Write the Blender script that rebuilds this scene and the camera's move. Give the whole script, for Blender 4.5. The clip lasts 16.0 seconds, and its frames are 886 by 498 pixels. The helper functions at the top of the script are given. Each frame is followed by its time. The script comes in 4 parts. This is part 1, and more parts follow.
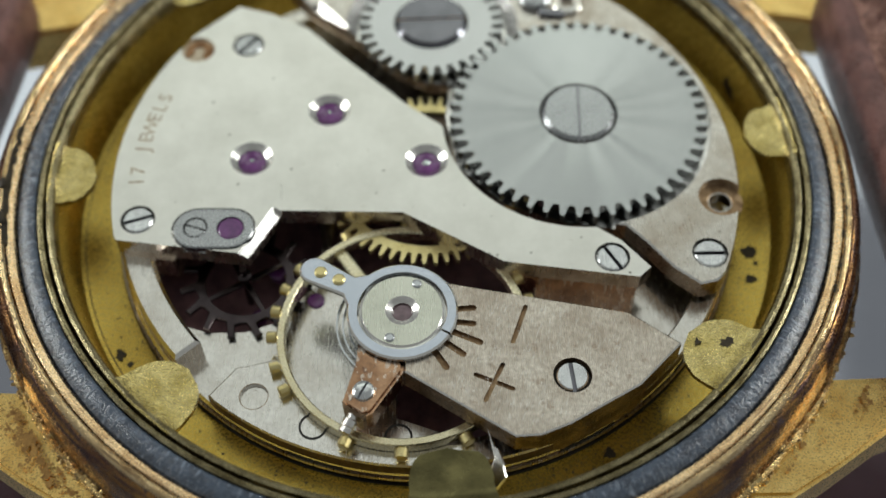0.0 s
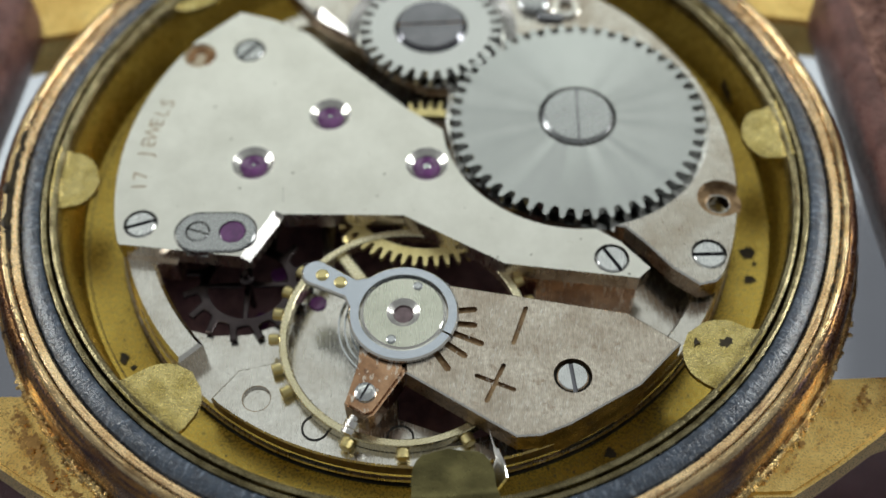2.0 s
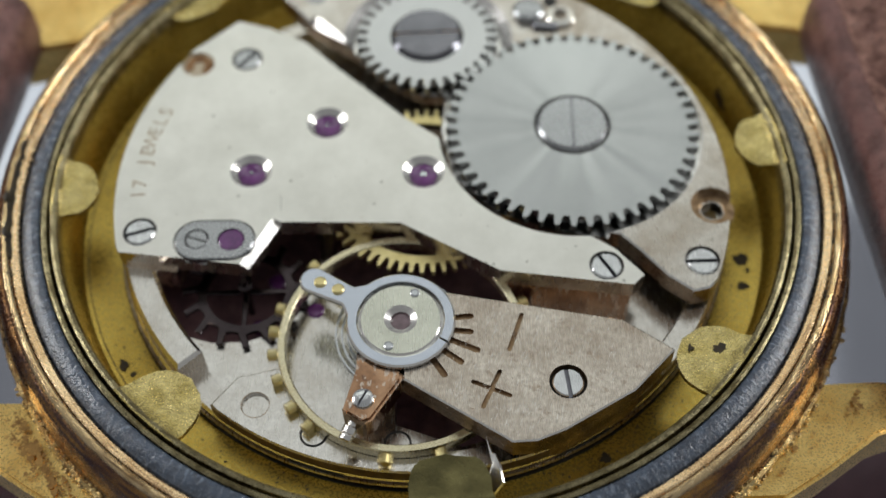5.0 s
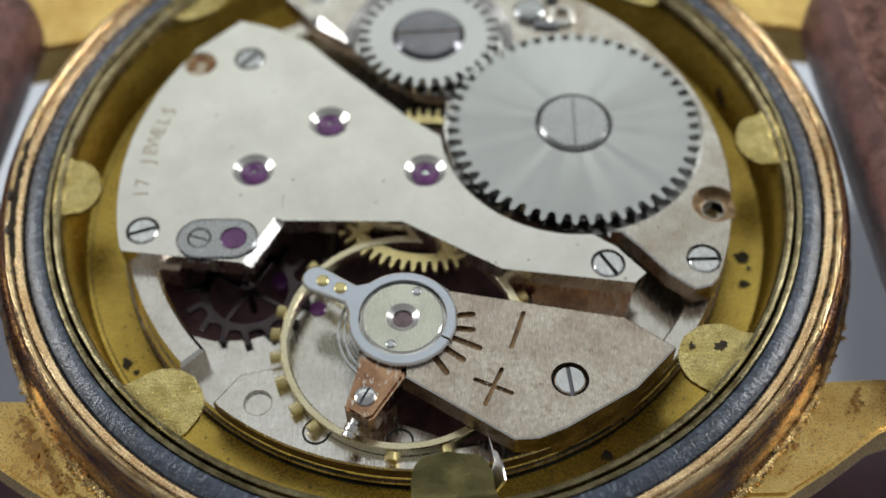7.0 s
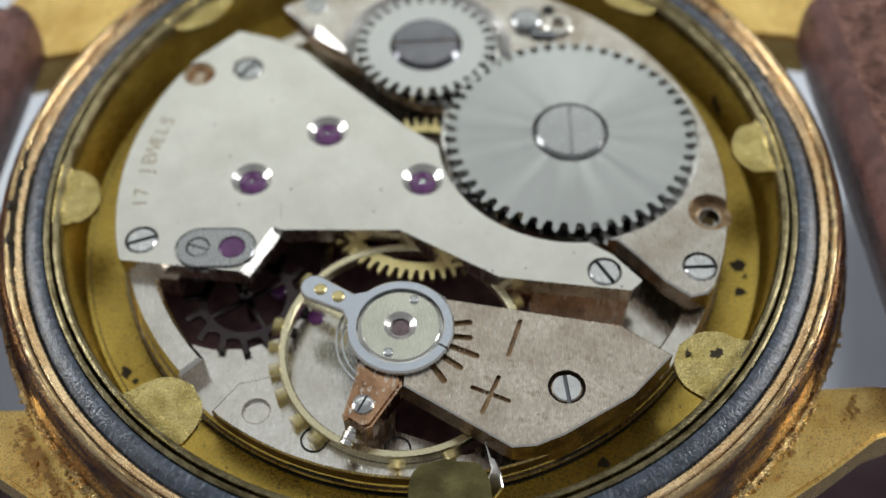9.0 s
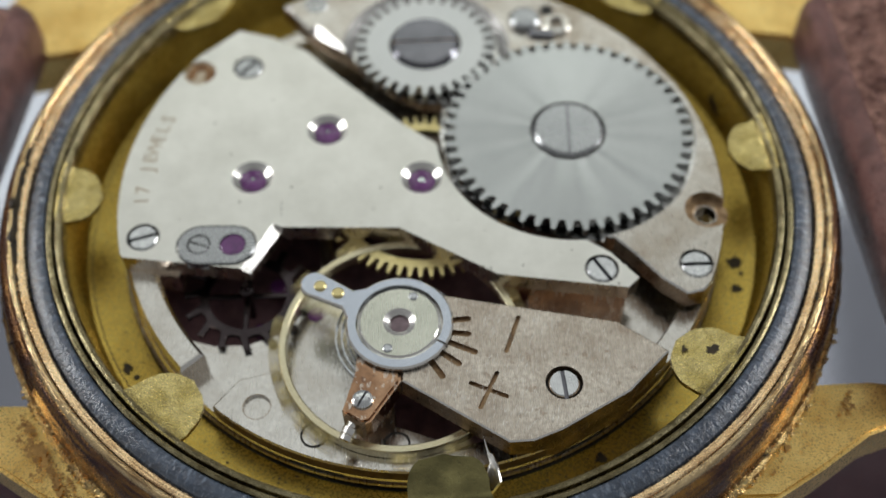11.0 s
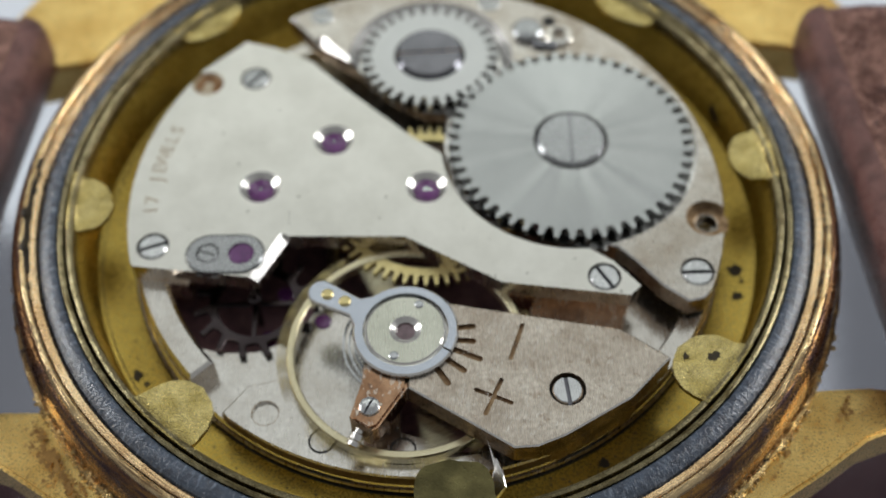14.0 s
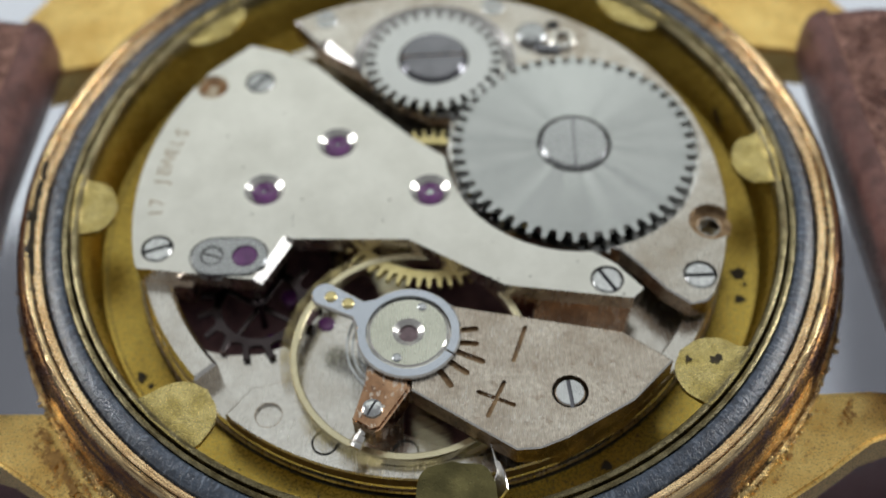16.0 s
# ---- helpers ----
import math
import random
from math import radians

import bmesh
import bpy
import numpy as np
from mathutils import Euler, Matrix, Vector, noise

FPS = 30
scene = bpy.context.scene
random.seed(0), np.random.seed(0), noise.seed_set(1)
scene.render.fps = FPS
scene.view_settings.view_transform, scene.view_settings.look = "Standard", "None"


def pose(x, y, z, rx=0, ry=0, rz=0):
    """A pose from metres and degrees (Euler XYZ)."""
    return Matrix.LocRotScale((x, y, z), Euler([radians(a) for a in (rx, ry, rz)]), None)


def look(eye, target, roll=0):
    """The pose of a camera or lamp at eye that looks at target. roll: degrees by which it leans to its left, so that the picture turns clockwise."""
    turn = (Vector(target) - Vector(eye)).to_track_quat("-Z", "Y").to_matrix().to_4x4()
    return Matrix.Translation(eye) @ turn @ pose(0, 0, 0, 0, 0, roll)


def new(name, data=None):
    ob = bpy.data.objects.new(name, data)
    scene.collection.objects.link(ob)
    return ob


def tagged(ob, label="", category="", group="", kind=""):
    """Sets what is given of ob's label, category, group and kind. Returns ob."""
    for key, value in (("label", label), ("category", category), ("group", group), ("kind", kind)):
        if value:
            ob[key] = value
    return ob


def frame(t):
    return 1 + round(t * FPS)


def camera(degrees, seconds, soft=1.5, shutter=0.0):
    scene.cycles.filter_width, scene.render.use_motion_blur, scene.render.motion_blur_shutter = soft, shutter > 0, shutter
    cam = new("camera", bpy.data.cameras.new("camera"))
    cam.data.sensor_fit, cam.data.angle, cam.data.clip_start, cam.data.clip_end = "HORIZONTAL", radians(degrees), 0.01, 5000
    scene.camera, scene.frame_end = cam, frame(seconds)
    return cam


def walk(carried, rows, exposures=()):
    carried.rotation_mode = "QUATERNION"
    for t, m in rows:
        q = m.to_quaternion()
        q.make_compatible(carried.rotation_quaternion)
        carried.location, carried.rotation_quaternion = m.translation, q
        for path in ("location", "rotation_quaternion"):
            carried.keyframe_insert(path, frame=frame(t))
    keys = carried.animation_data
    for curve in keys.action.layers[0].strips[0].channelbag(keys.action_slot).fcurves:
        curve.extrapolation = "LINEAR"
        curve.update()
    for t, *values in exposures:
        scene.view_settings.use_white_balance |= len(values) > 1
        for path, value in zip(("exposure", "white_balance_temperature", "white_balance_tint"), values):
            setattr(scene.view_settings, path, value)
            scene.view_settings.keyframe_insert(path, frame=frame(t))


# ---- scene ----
# Working unit: millimetres about the case's centre, z = 0 on the top of the train bridge.
# Everything is brought to metres when it is linked; the table top lies 30 mm under the bridge.
MM = 0.001
LIFT = 30.0


def place(x, y, z):
    return Vector((x * MM, y * MM, (z + LIFT) * MM))


# ---------------------------------------------------------------- camera
cam = camera(40.709, 16.0, soft=1.5, shutter=0.45)

PATH = [
    (0, 0.814, -31.030, 39.223, 0.017, -55.403, -0.972),
    (0.5, 0.775, -31.116, 39.290, -0.047, -55.463, -1.021),
    (1, 0.752, -31.284, 39.281, 0.001, -55.164, -1.180),
    (1.5, 0.759, -31.282, 39.401, 0.143, -55.246, -1.343),
    (2, 0.830, -31.346, 39.434, 0.099, -55.118, -1.326),
    (2.5, 0.847, -31.343, 39.475, -0.001, -55.100, -1.246),
    (3, 0.748, -31.366, 39.527, -0.069, -55.130, -1.206),
    (3.5, 0.629, -31.480, 39.615, -0.208, -54.886, -1.099),
    (4, 0.712, -31.420, 39.745, -0.343, -55.035, -1.059),
    (6.5, 0.826, -31.645, 40.027, -0.112, -54.860, -1.301),
    (7, 0.772, -31.670, 39.987, -0.156, -54.911, -1.292),
    (7.5, 0.742, -31.834, 40.069, -0.181, -54.718, -1.342),
    (8, 0.776, -31.708, 40.138, -0.241, -54.872, -1.264),
    (8.5, 0.884, -31.714, 40.172, 0.010, -54.807, -1.490),
    (9, 0.915, -31.771, 40.224, -0.107, -54.569, -1.446),
    (11.5, 0.956, -32.175, 40.617, -0.135, -54.499, -1.451),
    (12, 0.883, -32.094, 40.755, -0.065, -54.447, -1.563),
    (12.5, 0.996, -32.141, 40.852, -0.009, -54.486, -1.597),
    (13, 1.005, -32.147, 41.039, 0.110, -54.444, -1.680),
    (13.5, 0.847, -32.350, 41.018, -0.068, -54.327, -1.594),
    (14, 0.807, -32.439, 41.270, -0.015, -54.355, -1.615),
    (14.5, 0.882, -32.534, 41.281, 0.093, -54.260, -1.678),
    (15, 1.001, -32.466, 41.177, 0.198, -54.415, -1.712),
    (15.5, 0.972, -32.438, 41.300, 0.334, -54.210, -1.751),
    (16, 0.933, -32.614, 41.324, 0.482, -54.092, -1.937),
]


def eye(x, y, z, yaw, pitch, roll):
    turn = pose(0, 0, 0, 90 + pitch, 0, yaw) @ pose(0, 0, 0, 0, 0, roll)
    return Matrix.Translation(place(x, y, z)) @ turn


# a close lens focused on the regulator: what lies farther off softens
cam.data.dof.use_dof = True
cam.data.dof.focus_distance = 0.0447
cam.data.dof.aperture_fstop = 38.0

# the white balance drifts from slightly green in the first seconds
walk(cam, [(r[0], eye(*r[1:])) for r in PATH],
     exposures=[(0.0, -0.04, 6400, 3), (2.0, -0.04, 6400, 4), (3.5, -0.04, 6360, 8), (7.0, -0.09, 6350, 8), (16.0, -0.10, 6350, 8)])

# ---------------------------------------------------------------- light
world = bpy.data.worlds.new("room_light")
scene.world = world
world.use_nodes = True
wn = world.node_tree.nodes
bg = wn["Background"]
bg.inputs["Color"].default_value = (0.95, 0.945, 0.94, 1)
bg.inputs["Strength"].default_value = 0.27


def panel(name, at, target, w, h, watts, colour):
    data = bpy.data.lights.new(name, "AREA")
    data.shape, data.size, data.size_y = "RECTANGLE", w, h
    data.energy, data.color = watts, colour
    ob = new(name, data)
    ob.matrix_world = look(at, target)
    return ob


# a window beyond the bench, an added overhead fill for plate and cock, and two bench lamps
panel("window_light", (0.0, 0.88, 0.80), (0, 0, 0), 1.4, 0.40, 1.85, (0.965, 0.985, 0.905))
panel("fill_light", (0.0, 0.56, 1.07), (0, 0, 0), 0.82, 0.36, 0.42, (0.97, 0.985, 0.94))
panel("bench_lamp", (-0.47, 0.16, 0.29), (0, 0, 0), 0.20, 0.20, 1.2, (1.0, 0.98, 0.96))
panel("bench_lamp", (0.48, 0.13, 0.29), (0, 0, 0), 0.22, 0.20, 1.4, (1.0, 0.98, 0.96))

# ---------------------------------------------------------------- materials


def material(name, base, rough, metal, dark=None, blotch=0.9, stain=0.0, stain_colour=None, grain=0.03,
             bump=0.0, brush=None, aniso=0.0, spec=0.5, specks=0.0, streak=0.0, fine_scale=9.0, mottle=0.0):
    """A surface with fine grain, broad blotches and, where asked, dark stains and a brushing along one axis."""
    m = bpy.data.materials.new(name)
    m.use_nodes = True
    nt = m.node_tree
    b = nt.nodes["Principled BSDF"]
    b.inputs["Metallic"].default_value = metal
    b.inputs["Specular IOR Level"].default_value = spec
    b.inputs["Anisotropic"].default_value = aniso
    tc = nt.nodes.new("ShaderNodeTexCoord")
    mp = nt.nodes.new("ShaderNodeMapping")
    nt.links.new(tc.outputs["Object"], mp.inputs["Vector"])
    mp.inputs["Scale"].default_value = (1000, 1000, 1000)
    dark = dark or tuple(c * 0.72 for c in base)
    broad = nt.nodes.new("ShaderNodeTexNoise")
    broad.inputs["Scale"].default_value = blotch
    broad.inputs["Detail"].default_value = 6
    broad.inputs["Roughness"].default_value = 0.65
    nt.links.new(mp.outputs["Vector"], broad.inputs["Vector"])
    ramp = nt.nodes.new("ShaderNodeValToRGB")
    ramp.color_ramp.elements[0].position, ramp.color_ramp.elements[1].position = 0.35, 0.62
    ramp.color_ramp.elements[0].color, ramp.color_ramp.elements[1].color = (*dark, 1), (*base, 1)
    nt.links.new(broad.outputs["Fac"], ramp.inputs["Fac"])
    colour = ramp.outputs["Color"]
    if stain > 0:
        spots = nt.nodes.new("ShaderNodeTexNoise")
        spots.inputs["Scale"].default_value = 1.7
        spots.inputs["Detail"].default_value = 8
        spots.inputs["Roughness"].default_value = 0.7
        off = nt.nodes.new("ShaderNodeMapping")
        off.inputs["Location"].default_value = (7.1, 3.3, 1.9)
        nt.links.new(mp.outputs["Vector"], off.inputs["Vector"])
        nt.links.new(off.outputs["Vector"], spots.inputs["Vector"])
        cut = nt.nodes.new("ShaderNodeMapRange")
        cut.inputs["From Min"].default_value = 0.70 - 0.28 * stain
        cut.inputs["From Max"].default_value = 0.78 - 0.28 * stain
        nt.links.new(spots.outputs["Fac"], cut.inputs["Value"])
        mix = nt.nodes.new("ShaderNodeMix")
        mix.data_type = "RGBA"
        nt.links.new(cut.outputs["Result"], mix.inputs["Factor"])
        nt.links.new(colour, mix.inputs["A"])
        mix.inputs["B"].default_value = (*(stain_colour or (0.05, 0.03, 0.015)), 1)
        colour = mix.outputs["Result"]
        keep = nt.nodes.new("ShaderNodeMath")
        keep.operation = "MULTIPLY_ADD"
        nt.links.new(cut.outputs["Result"], keep.inputs[0])
        keep.inputs[1].default_value, keep.inputs[2].default_value = -0.8 * metal, metal
        nt.links.new(keep.outputs[0], b.inputs["Metallic"])
    if specks:
        dots = nt.nodes.new("ShaderNodeTexVoronoi")
        dots.inputs["Scale"].default_value = 1.1
        nt.links.new(mp.outputs["Vector"], dots.inputs["Vector"])
        near = nt.nodes.new("ShaderNodeMapRange")
        near.inputs["From Min"].default_value, near.inputs["From Max"].default_value = 0.035, 0.085
        near.inputs["To Min"].default_value, near.inputs["To Max"].default_value = specks, 0.0
        nt.links.new(dots.outputs["Distance"], near.inputs["Value"])
        mix = nt.nodes.new("ShaderNodeMix")
        mix.data_type = "RGBA"
        nt.links.new(near.outputs["Result"], mix.inputs["Factor"])
        nt.links.new(colour, mix.inputs["A"])
        mix.inputs["B"].default_value = (0.10, 0.08, 0.05, 1)
        colour = mix.outputs["Result"]
    if mottle:
        cloud = nt.nodes.new("ShaderNodeTexNoise")
        cloud.inputs["Scale"].default_value = 5.0
        cloud.inputs["Detail"].default_value = 9
        cloud.inputs["Roughness"].default_value = 0.84
        nt.links.new(mp.outputs["Vector"], cloud.inputs["Vector"])
        dim = nt.nodes.new("ShaderNodeMapRange")
        dim.inputs["From Min"].default_value, dim.inputs["From Max"].default_value = 0.42, 0.60
        dim.inputs["To Min"].default_value, dim.inputs["To Max"].default_value = mottle, 0.0
        nt.links.new(cloud.outputs["Fac"], dim.inputs["Value"])
        mix = nt.nodes.new("ShaderNodeMix")
        mix.data_type = "RGBA"
        nt.links.new(dim.outputs["Result"], mix.inputs["Factor"])
        nt.links.new(colour, mix.inputs["A"])
        mix.inputs["B"].default_value = (*(c * 0.62 for c in dark), 1)
        colour = mix.outputs["Result"]
    nt.links.new(colour, b.inputs["Base Color"])
    fine = nt.nodes.new("ShaderNodeTexNoise")
    fine.inputs["Detail"].default_value = 4
    src = mp.outputs["Vector"]
    if brush:
        st = nt.nodes.new("ShaderNodeMapping")
        st.inputs["Rotation"].default_value = (0, 0, radians(brush[0]))
        st.inputs["Scale"].default_value = (brush[1], brush[2], 1.0)
        nt.links.new(mp.outputs["Vector"], st.inputs["Vector"])
        src = st.outputs["Vector"]
        fine.inputs["Scale"].default_value = 1.0
    else:
        fine.inputs["Scale"].default_value = fine_scale
    nt.links.new(src, fine.inputs["Vector"])
    if streak:
        lit = nt.nodes.new("ShaderNodeMapRange")
        lit.inputs["From Min"].default_value, lit.inputs["From Max"].default_value = 0.54, 0.72
        lit.inputs["To Max"].default_value = streak
        nt.links.new(fine.outputs["Fac"], lit.inputs["Value"])
        mix = nt.nodes.new("ShaderNodeMix")
        mix.data_type = "RGBA"
        nt.links.new(lit.outputs["Result"], mix.inputs["Factor"])
        nt.links.new(colour, mix.inputs["A"])
        mix.inputs["B"].default_value = (0.92, 0.88, 0.80, 1)
        nt.links.new(mix.outputs["Result"], b.inputs["Base Color"])
    rr = nt.nodes.new("ShaderNodeMapRange")
    rr.inputs["From Min"].default_value, rr.inputs["From Max"].default_value = 0.3, 0.7
    rr.inputs["To Min"].default_value, rr.inputs["To Max"].default_value = max(0.02, rough - grain * 2), rough + grain * 2
    nt.links.new(fine.outputs["Fac"], rr.inputs["Value"])
    nt.links.new(rr.outputs["Result"], b.inputs["Roughness"])
    if bump > 0:
        bp = nt.nodes.new("ShaderNodeBump")
        bp.inputs["Strength"].default_value = 1.0
        bp.inputs["Distance"].default_value = bump * MM
        nt.links.new(fine.outputs["Fac"], bp.inputs["Height"])
        nt.links.new(bp.outputs["Normal"], b.inputs["Normal"])
    return m


NICKEL = material("brushed_nickel", (0.785, 0.775, 0.725), 0.35, 1.0, (0.67, 0.66, 0.61), 0.32, 0.16, (0.42, 0.38, 0.30), 0.035, 0.0006, (-32, 13, 1.2), specks=0.8)
SINK = material("polished_sink", (0.90, 0.88, 0.85), 0.22, 1.0, grain=0.02)
# the front tab mirrors something dark above; that shade is in its colour
SHADED_TAB = material("shaded_olive_brass", (0.16, 0.14, 0.06), 0.36, 0.9, (0.08, 0.07, 0.03), 0.9, 0.2, (0.04, 0.035, 0.02), 0.06, 0.01)
BROWN_SPOT = material("brown_stain", (0.46, 0.27, 0.09), 0.42, 0.85, (0.20, 0.10, 0.035), 2.0)
SPOT = material("dark_stain", (0.05, 0.035, 0.015), 0.5, 0.3, (0.02, 0.014, 0.008), 2.0)
NICKEL_SIDE = material("worn_nickel_edge", (0.80, 0.73, 0.64), 0.27, 1.0, (0.50, 0.41, 0.33), 0.8, 0.22, (0.20, 0.13, 0.08), 0.05, 0.002, (0, 1.2, 14))
COCK = material("tarnished_nickel", (0.85, 0.775, 0.675), 0.27, 1.0, (0.52, 0.44, 0.36), 0.55, 0.48, (0.40, 0.31, 0.225), 0.07, 0.0014, (60, 24, 2.0), specks=0.5, streak=0.34, mottle=0.7)
COPPERY = material("coppery_worn_nickel", (0.58, 0.36, 0.22), 0.22, 1.0, (0.30, 0.165, 0.095), 0.9, 0.34, (0.13, 0.065, 0.04), 0.06, 0.002, (35, 5, 3.2), streak=0.75)
PLATE = material("plate_nickel", (0.87, 0.85, 0.80), 0.21, 1.0, (0.64, 0.60, 0.54), 0.45, 0.18, (0.40, 0.32, 0.25), 0.06, 0.0016, (50, 12, 1.6), specks=0.4, streak=0.25, mottle=0.3)
DULL = material("dulled_nickel", (0.74, 0.715, 0.665), 0.32, 1.0, (0.46, 0.40, 0.33), 0.34, 0.34, (0.38, 0.29, 0.22), 0.06, 0.001, (50, 14, 2.0), specks=0.6, streak=0.2, mottle=0.4)
# brown that carries the shade inside the plate's wells in its colour
WELL_SHADE = material("shadowed_brown_metal", (0.30, 0.17, 0.18), 0.45, 0.45, (0.14, 0.075, 0.085), 0.9)
STEEL = material("polished_steel", (0.62, 0.64, 0.66), 0.22, 1.0, (0.56, 0.58, 0.60), 0.8, 0, None, 0.02)
BLUE_STEEL = material("grey_blue_steel", (0.62, 0.665, 0.745), 0.22, 1.0, (0.57, 0.615, 0.69), 0.5, 0, None, 0.012)
SCREW = material("screw_steel", (0.74, 0.755, 0.76), 0.24, 1.0, (0.60, 0.61, 0.62), 1.2, 0.1, (0.3, 0.26, 0.2), 0.03, 0.0008, (20, 20, 0.8))
BLACK = material("black_gap", (0.012, 0.011, 0.010), 0.5, 0.0, (0.006, 0.005, 0.005), 2.0)
GROOVE = material("brown_groove", (0.42, 0.29, 0.17), 0.4, 0.9, (0.14, 0.08, 0.04), 2.0)
DARK_STEEL = material("dark_polished_steel", (0.18, 0.18, 0.20), 0.14, 1.0, (0.14, 0.14, 0.155), 0.9)
GREY_STEEL = material("grey_steel", (0.42, 0.43, 0.44), 0.25, 1.0, (0.38, 0.39, 0.40), 0.9)
BRASS = material("gilt_brass", (0.80, 0.69, 0.35), 0.34, 1.0, (0.66, 0.55, 0.25), 1.2, 0.0, None, 0.04, 0.001)
PALE_BRASS = material("pale_gilt", (0.80, 0.74, 0.52), 0.26, 1.0, (0.70, 0.62, 0.40), 0.9, 0.0, None, 0.03)
HOLDER = material("yellow_lacquered_brass", (0.585, 0.425, 0.082), 0.29, 0.70, (0.44, 0.30, 0.05), 0.3, 0.16, (0.05, 0.03, 0.01), 0.05, 0.002, specks=0.8, mottle=0.12)
OLIVE = material("dull_olive_brass", (0.53, 0.46, 0.27), 0.30, 1.0, (0.23, 0.19, 0.095), 1.6, 0.26, (0.07, 0.055, 0.03), 0.07, 0.010, fine_scale=14.0, mottle=0.3)
TAB = material("hammered_yellow_brass", (0.82, 0.68, 0.30), 0.23, 1.0, (0.52, 0.41, 0.14), 1.4, 0.2, (0.12, 0.08, 0.03), 0.09, 0.03, specks=0.8, fine_scale=13.0, mottle=0.5)
GOLD = material("worn_rolled_gold", (0.90, 0.69, 0.40), 0.17, 1.0, (0.62, 0.42, 0.20), 0.8, 0.36, (0.12, 0.07, 0.045), 0.06, 0.010)
LEDGE = material("coppery_ledge", (0.93, 0.69, 0.41), 0.24, 1.0, (0.66, 0.43, 0.22), 0.6, 0.24, (0.12, 0.07, 0.045), 0.06, 0.010)
# burnt gold, its colour also darkened for the dim room the wall mirrors
BURNT = material("burnt_shaded_gold", (0.46, 0.25, 0.075), 0.27, 1.0, (0.15, 0.075, 0.045), 0.42, 0.46, (0.05, 0.034, 0.036), 0.06, 0.012)
# darker and browner than the cock's top, with blotches
EDGE = material("dark_brown_edge", (0.44, 0.32, 0.21), 0.32, 1.0, (0.13, 0.085, 0.05), 0.8, 0.42, (0.05, 0.035, 0.03), 0.06, 0.006)
CAP = material("green_grey_nickel", (0.72, 0.73, 0.63), 0.30, 1.0, (0.60, 0.61, 0.52), 0.9, 0.22, (0.35, 0.34, 0.27), 0.05, 0.001, (40, 12, 1.0), streak=0.15)
CRUST = material("crusted_gold", (0.80, 0.60, 0.27), 0.32, 0.95, (0.26, 0.15, 0.06), 1.6, 0.42, (0.04, 0.03, 0.025), 0.1, 0.06)
LUG = material("worn_gold_plate", (0.94, 0.68, 0.25), 0.30, 1.0, (0.72, 0.46, 0.14), 0.42, 0.34, (0.24, 0.14, 0.05), 0.04, 0.0008, fine_scale=11.0, mottle=0.15)
GASKET = material("blue_grey_rubber", (0.072, 0.097, 0.142), 0.21, 0.0, (0.03, 0.04, 0.06), 2.6, 0.1, (0.02, 0.025, 0.03), 0.06, 0.03, spec=0.9, fine_scale=8.0)
LEATHER = material("brown_leather", (0.26, 0.125, 0.11), 0.36, 0.0, (0.12, 0.052, 0.045), 0.9, 0.2, (0.07, 0.03, 0.024), 0.1, 0.10)
SUEDE = material("rough_brown_suede", (0.56, 0.31, 0.245), 0.85, 0.0, (0.19, 0.085, 0.065), 1.3, 0.30, (0.10, 0.04, 0.03), 0.05, 0.45, fine_scale=6.0)
BENCH = material("steel_bench_top", (0.55, 0.565, 0.64), 0.07, 1.0, (0.50, 0.515, 0.59), 0.04, 0, None, 0.015, 0.001)
ENGRAVED = material("engraved_tan", (0.50, 0.42, 0.30), 0.5, 0.8, (0.30, 0.22, 0.14), 2.0)
RUST = material("rusty_brown", (0.42, 0.25, 0.12), 0.6, 0.4, (0.18, 0.08, 0.03), 1.9, 0.3, (0.60, 0.48, 0.34), 0.05, 0.02)
BARREL_EDGE = material("brown_plate_edge", (0.60, 0.48, 0.36), 0.30, 1.0, (0.26, 0.18, 0.12), 0.8, 0.36, (0.08, 0.05, 0.035), 0.06, 0.004)
BRIGHT = material("polished_bevel", (0.93, 0.91, 0.87), 0.12, 1.0, (0.80, 0.77, 0.72), 1.2, 0.12, (0.4, 0.32, 0.24), 0.03, 0.001)
CREAM = material("pale_corrosion", (0.66, 0.58, 0.44), 0.6, 0.3, (0.46, 0.36, 0.24), 2.4, 0.2, (0.28, 0.15, 0.07), 0.05, 0.02)
ESCAPE_STEEL = material("dark_brown_steel", (0.075, 0.062, 0.064), 0.2, 1.0, (0.045, 0.036, 0.038), 0.9)
# upright walls of the nickel plate, their shade put into a dark brown
SHADED_SIDE = material("shaded_brown_side", (0.20, 0.13, 0.08), 0.42, 0.7, (0.07, 0.045, 0.03), 0.9, 0.3, (0.36, 0.28, 0.20), 0.06, 0.004)
CROWN_STEEL = material("matt_steel", (0.60, 0.61, 0.61), 0.33, 1.0, (0.57, 0.58, 0.58), 0.6, grain=0.01)
SUNRAY = material("radially_brushed_steel", (0.48, 0.495, 0.495), 0.25, 1.0, (0.455, 0.47, 0.47), 0.4, grain=0.0)

sn = SUNRAY.node_tree
sb = sn.nodes["Principled BSDF"]
tn = sn.nodes.new("ShaderNodeTangent")
tn.direction_type, tn.axis = "RADIAL", "Z"
sn.links.new(tn.outputs["Tangent"], sb.inputs["Tangent"])
# brushing that fans out from the centre: uneven from one direction to the next
flat = sn.nodes.new("ShaderNodeVectorMath")
flat.operation = "MULTIPLY"
sn.links.new(next(n for n in sn.nodes if n.type == "TEX_COORD").outputs["Object"], flat.inputs[0])
flat.inputs[1].default_value = (1, 1, 0)
spoke = sn.nodes.new("ShaderNodeVectorMath")
spoke.operation = "NORMALIZE"
sn.links.new(flat.outputs[0], spoke.inputs[0])
fan = sn.nodes.new("ShaderNodeTexNoise")
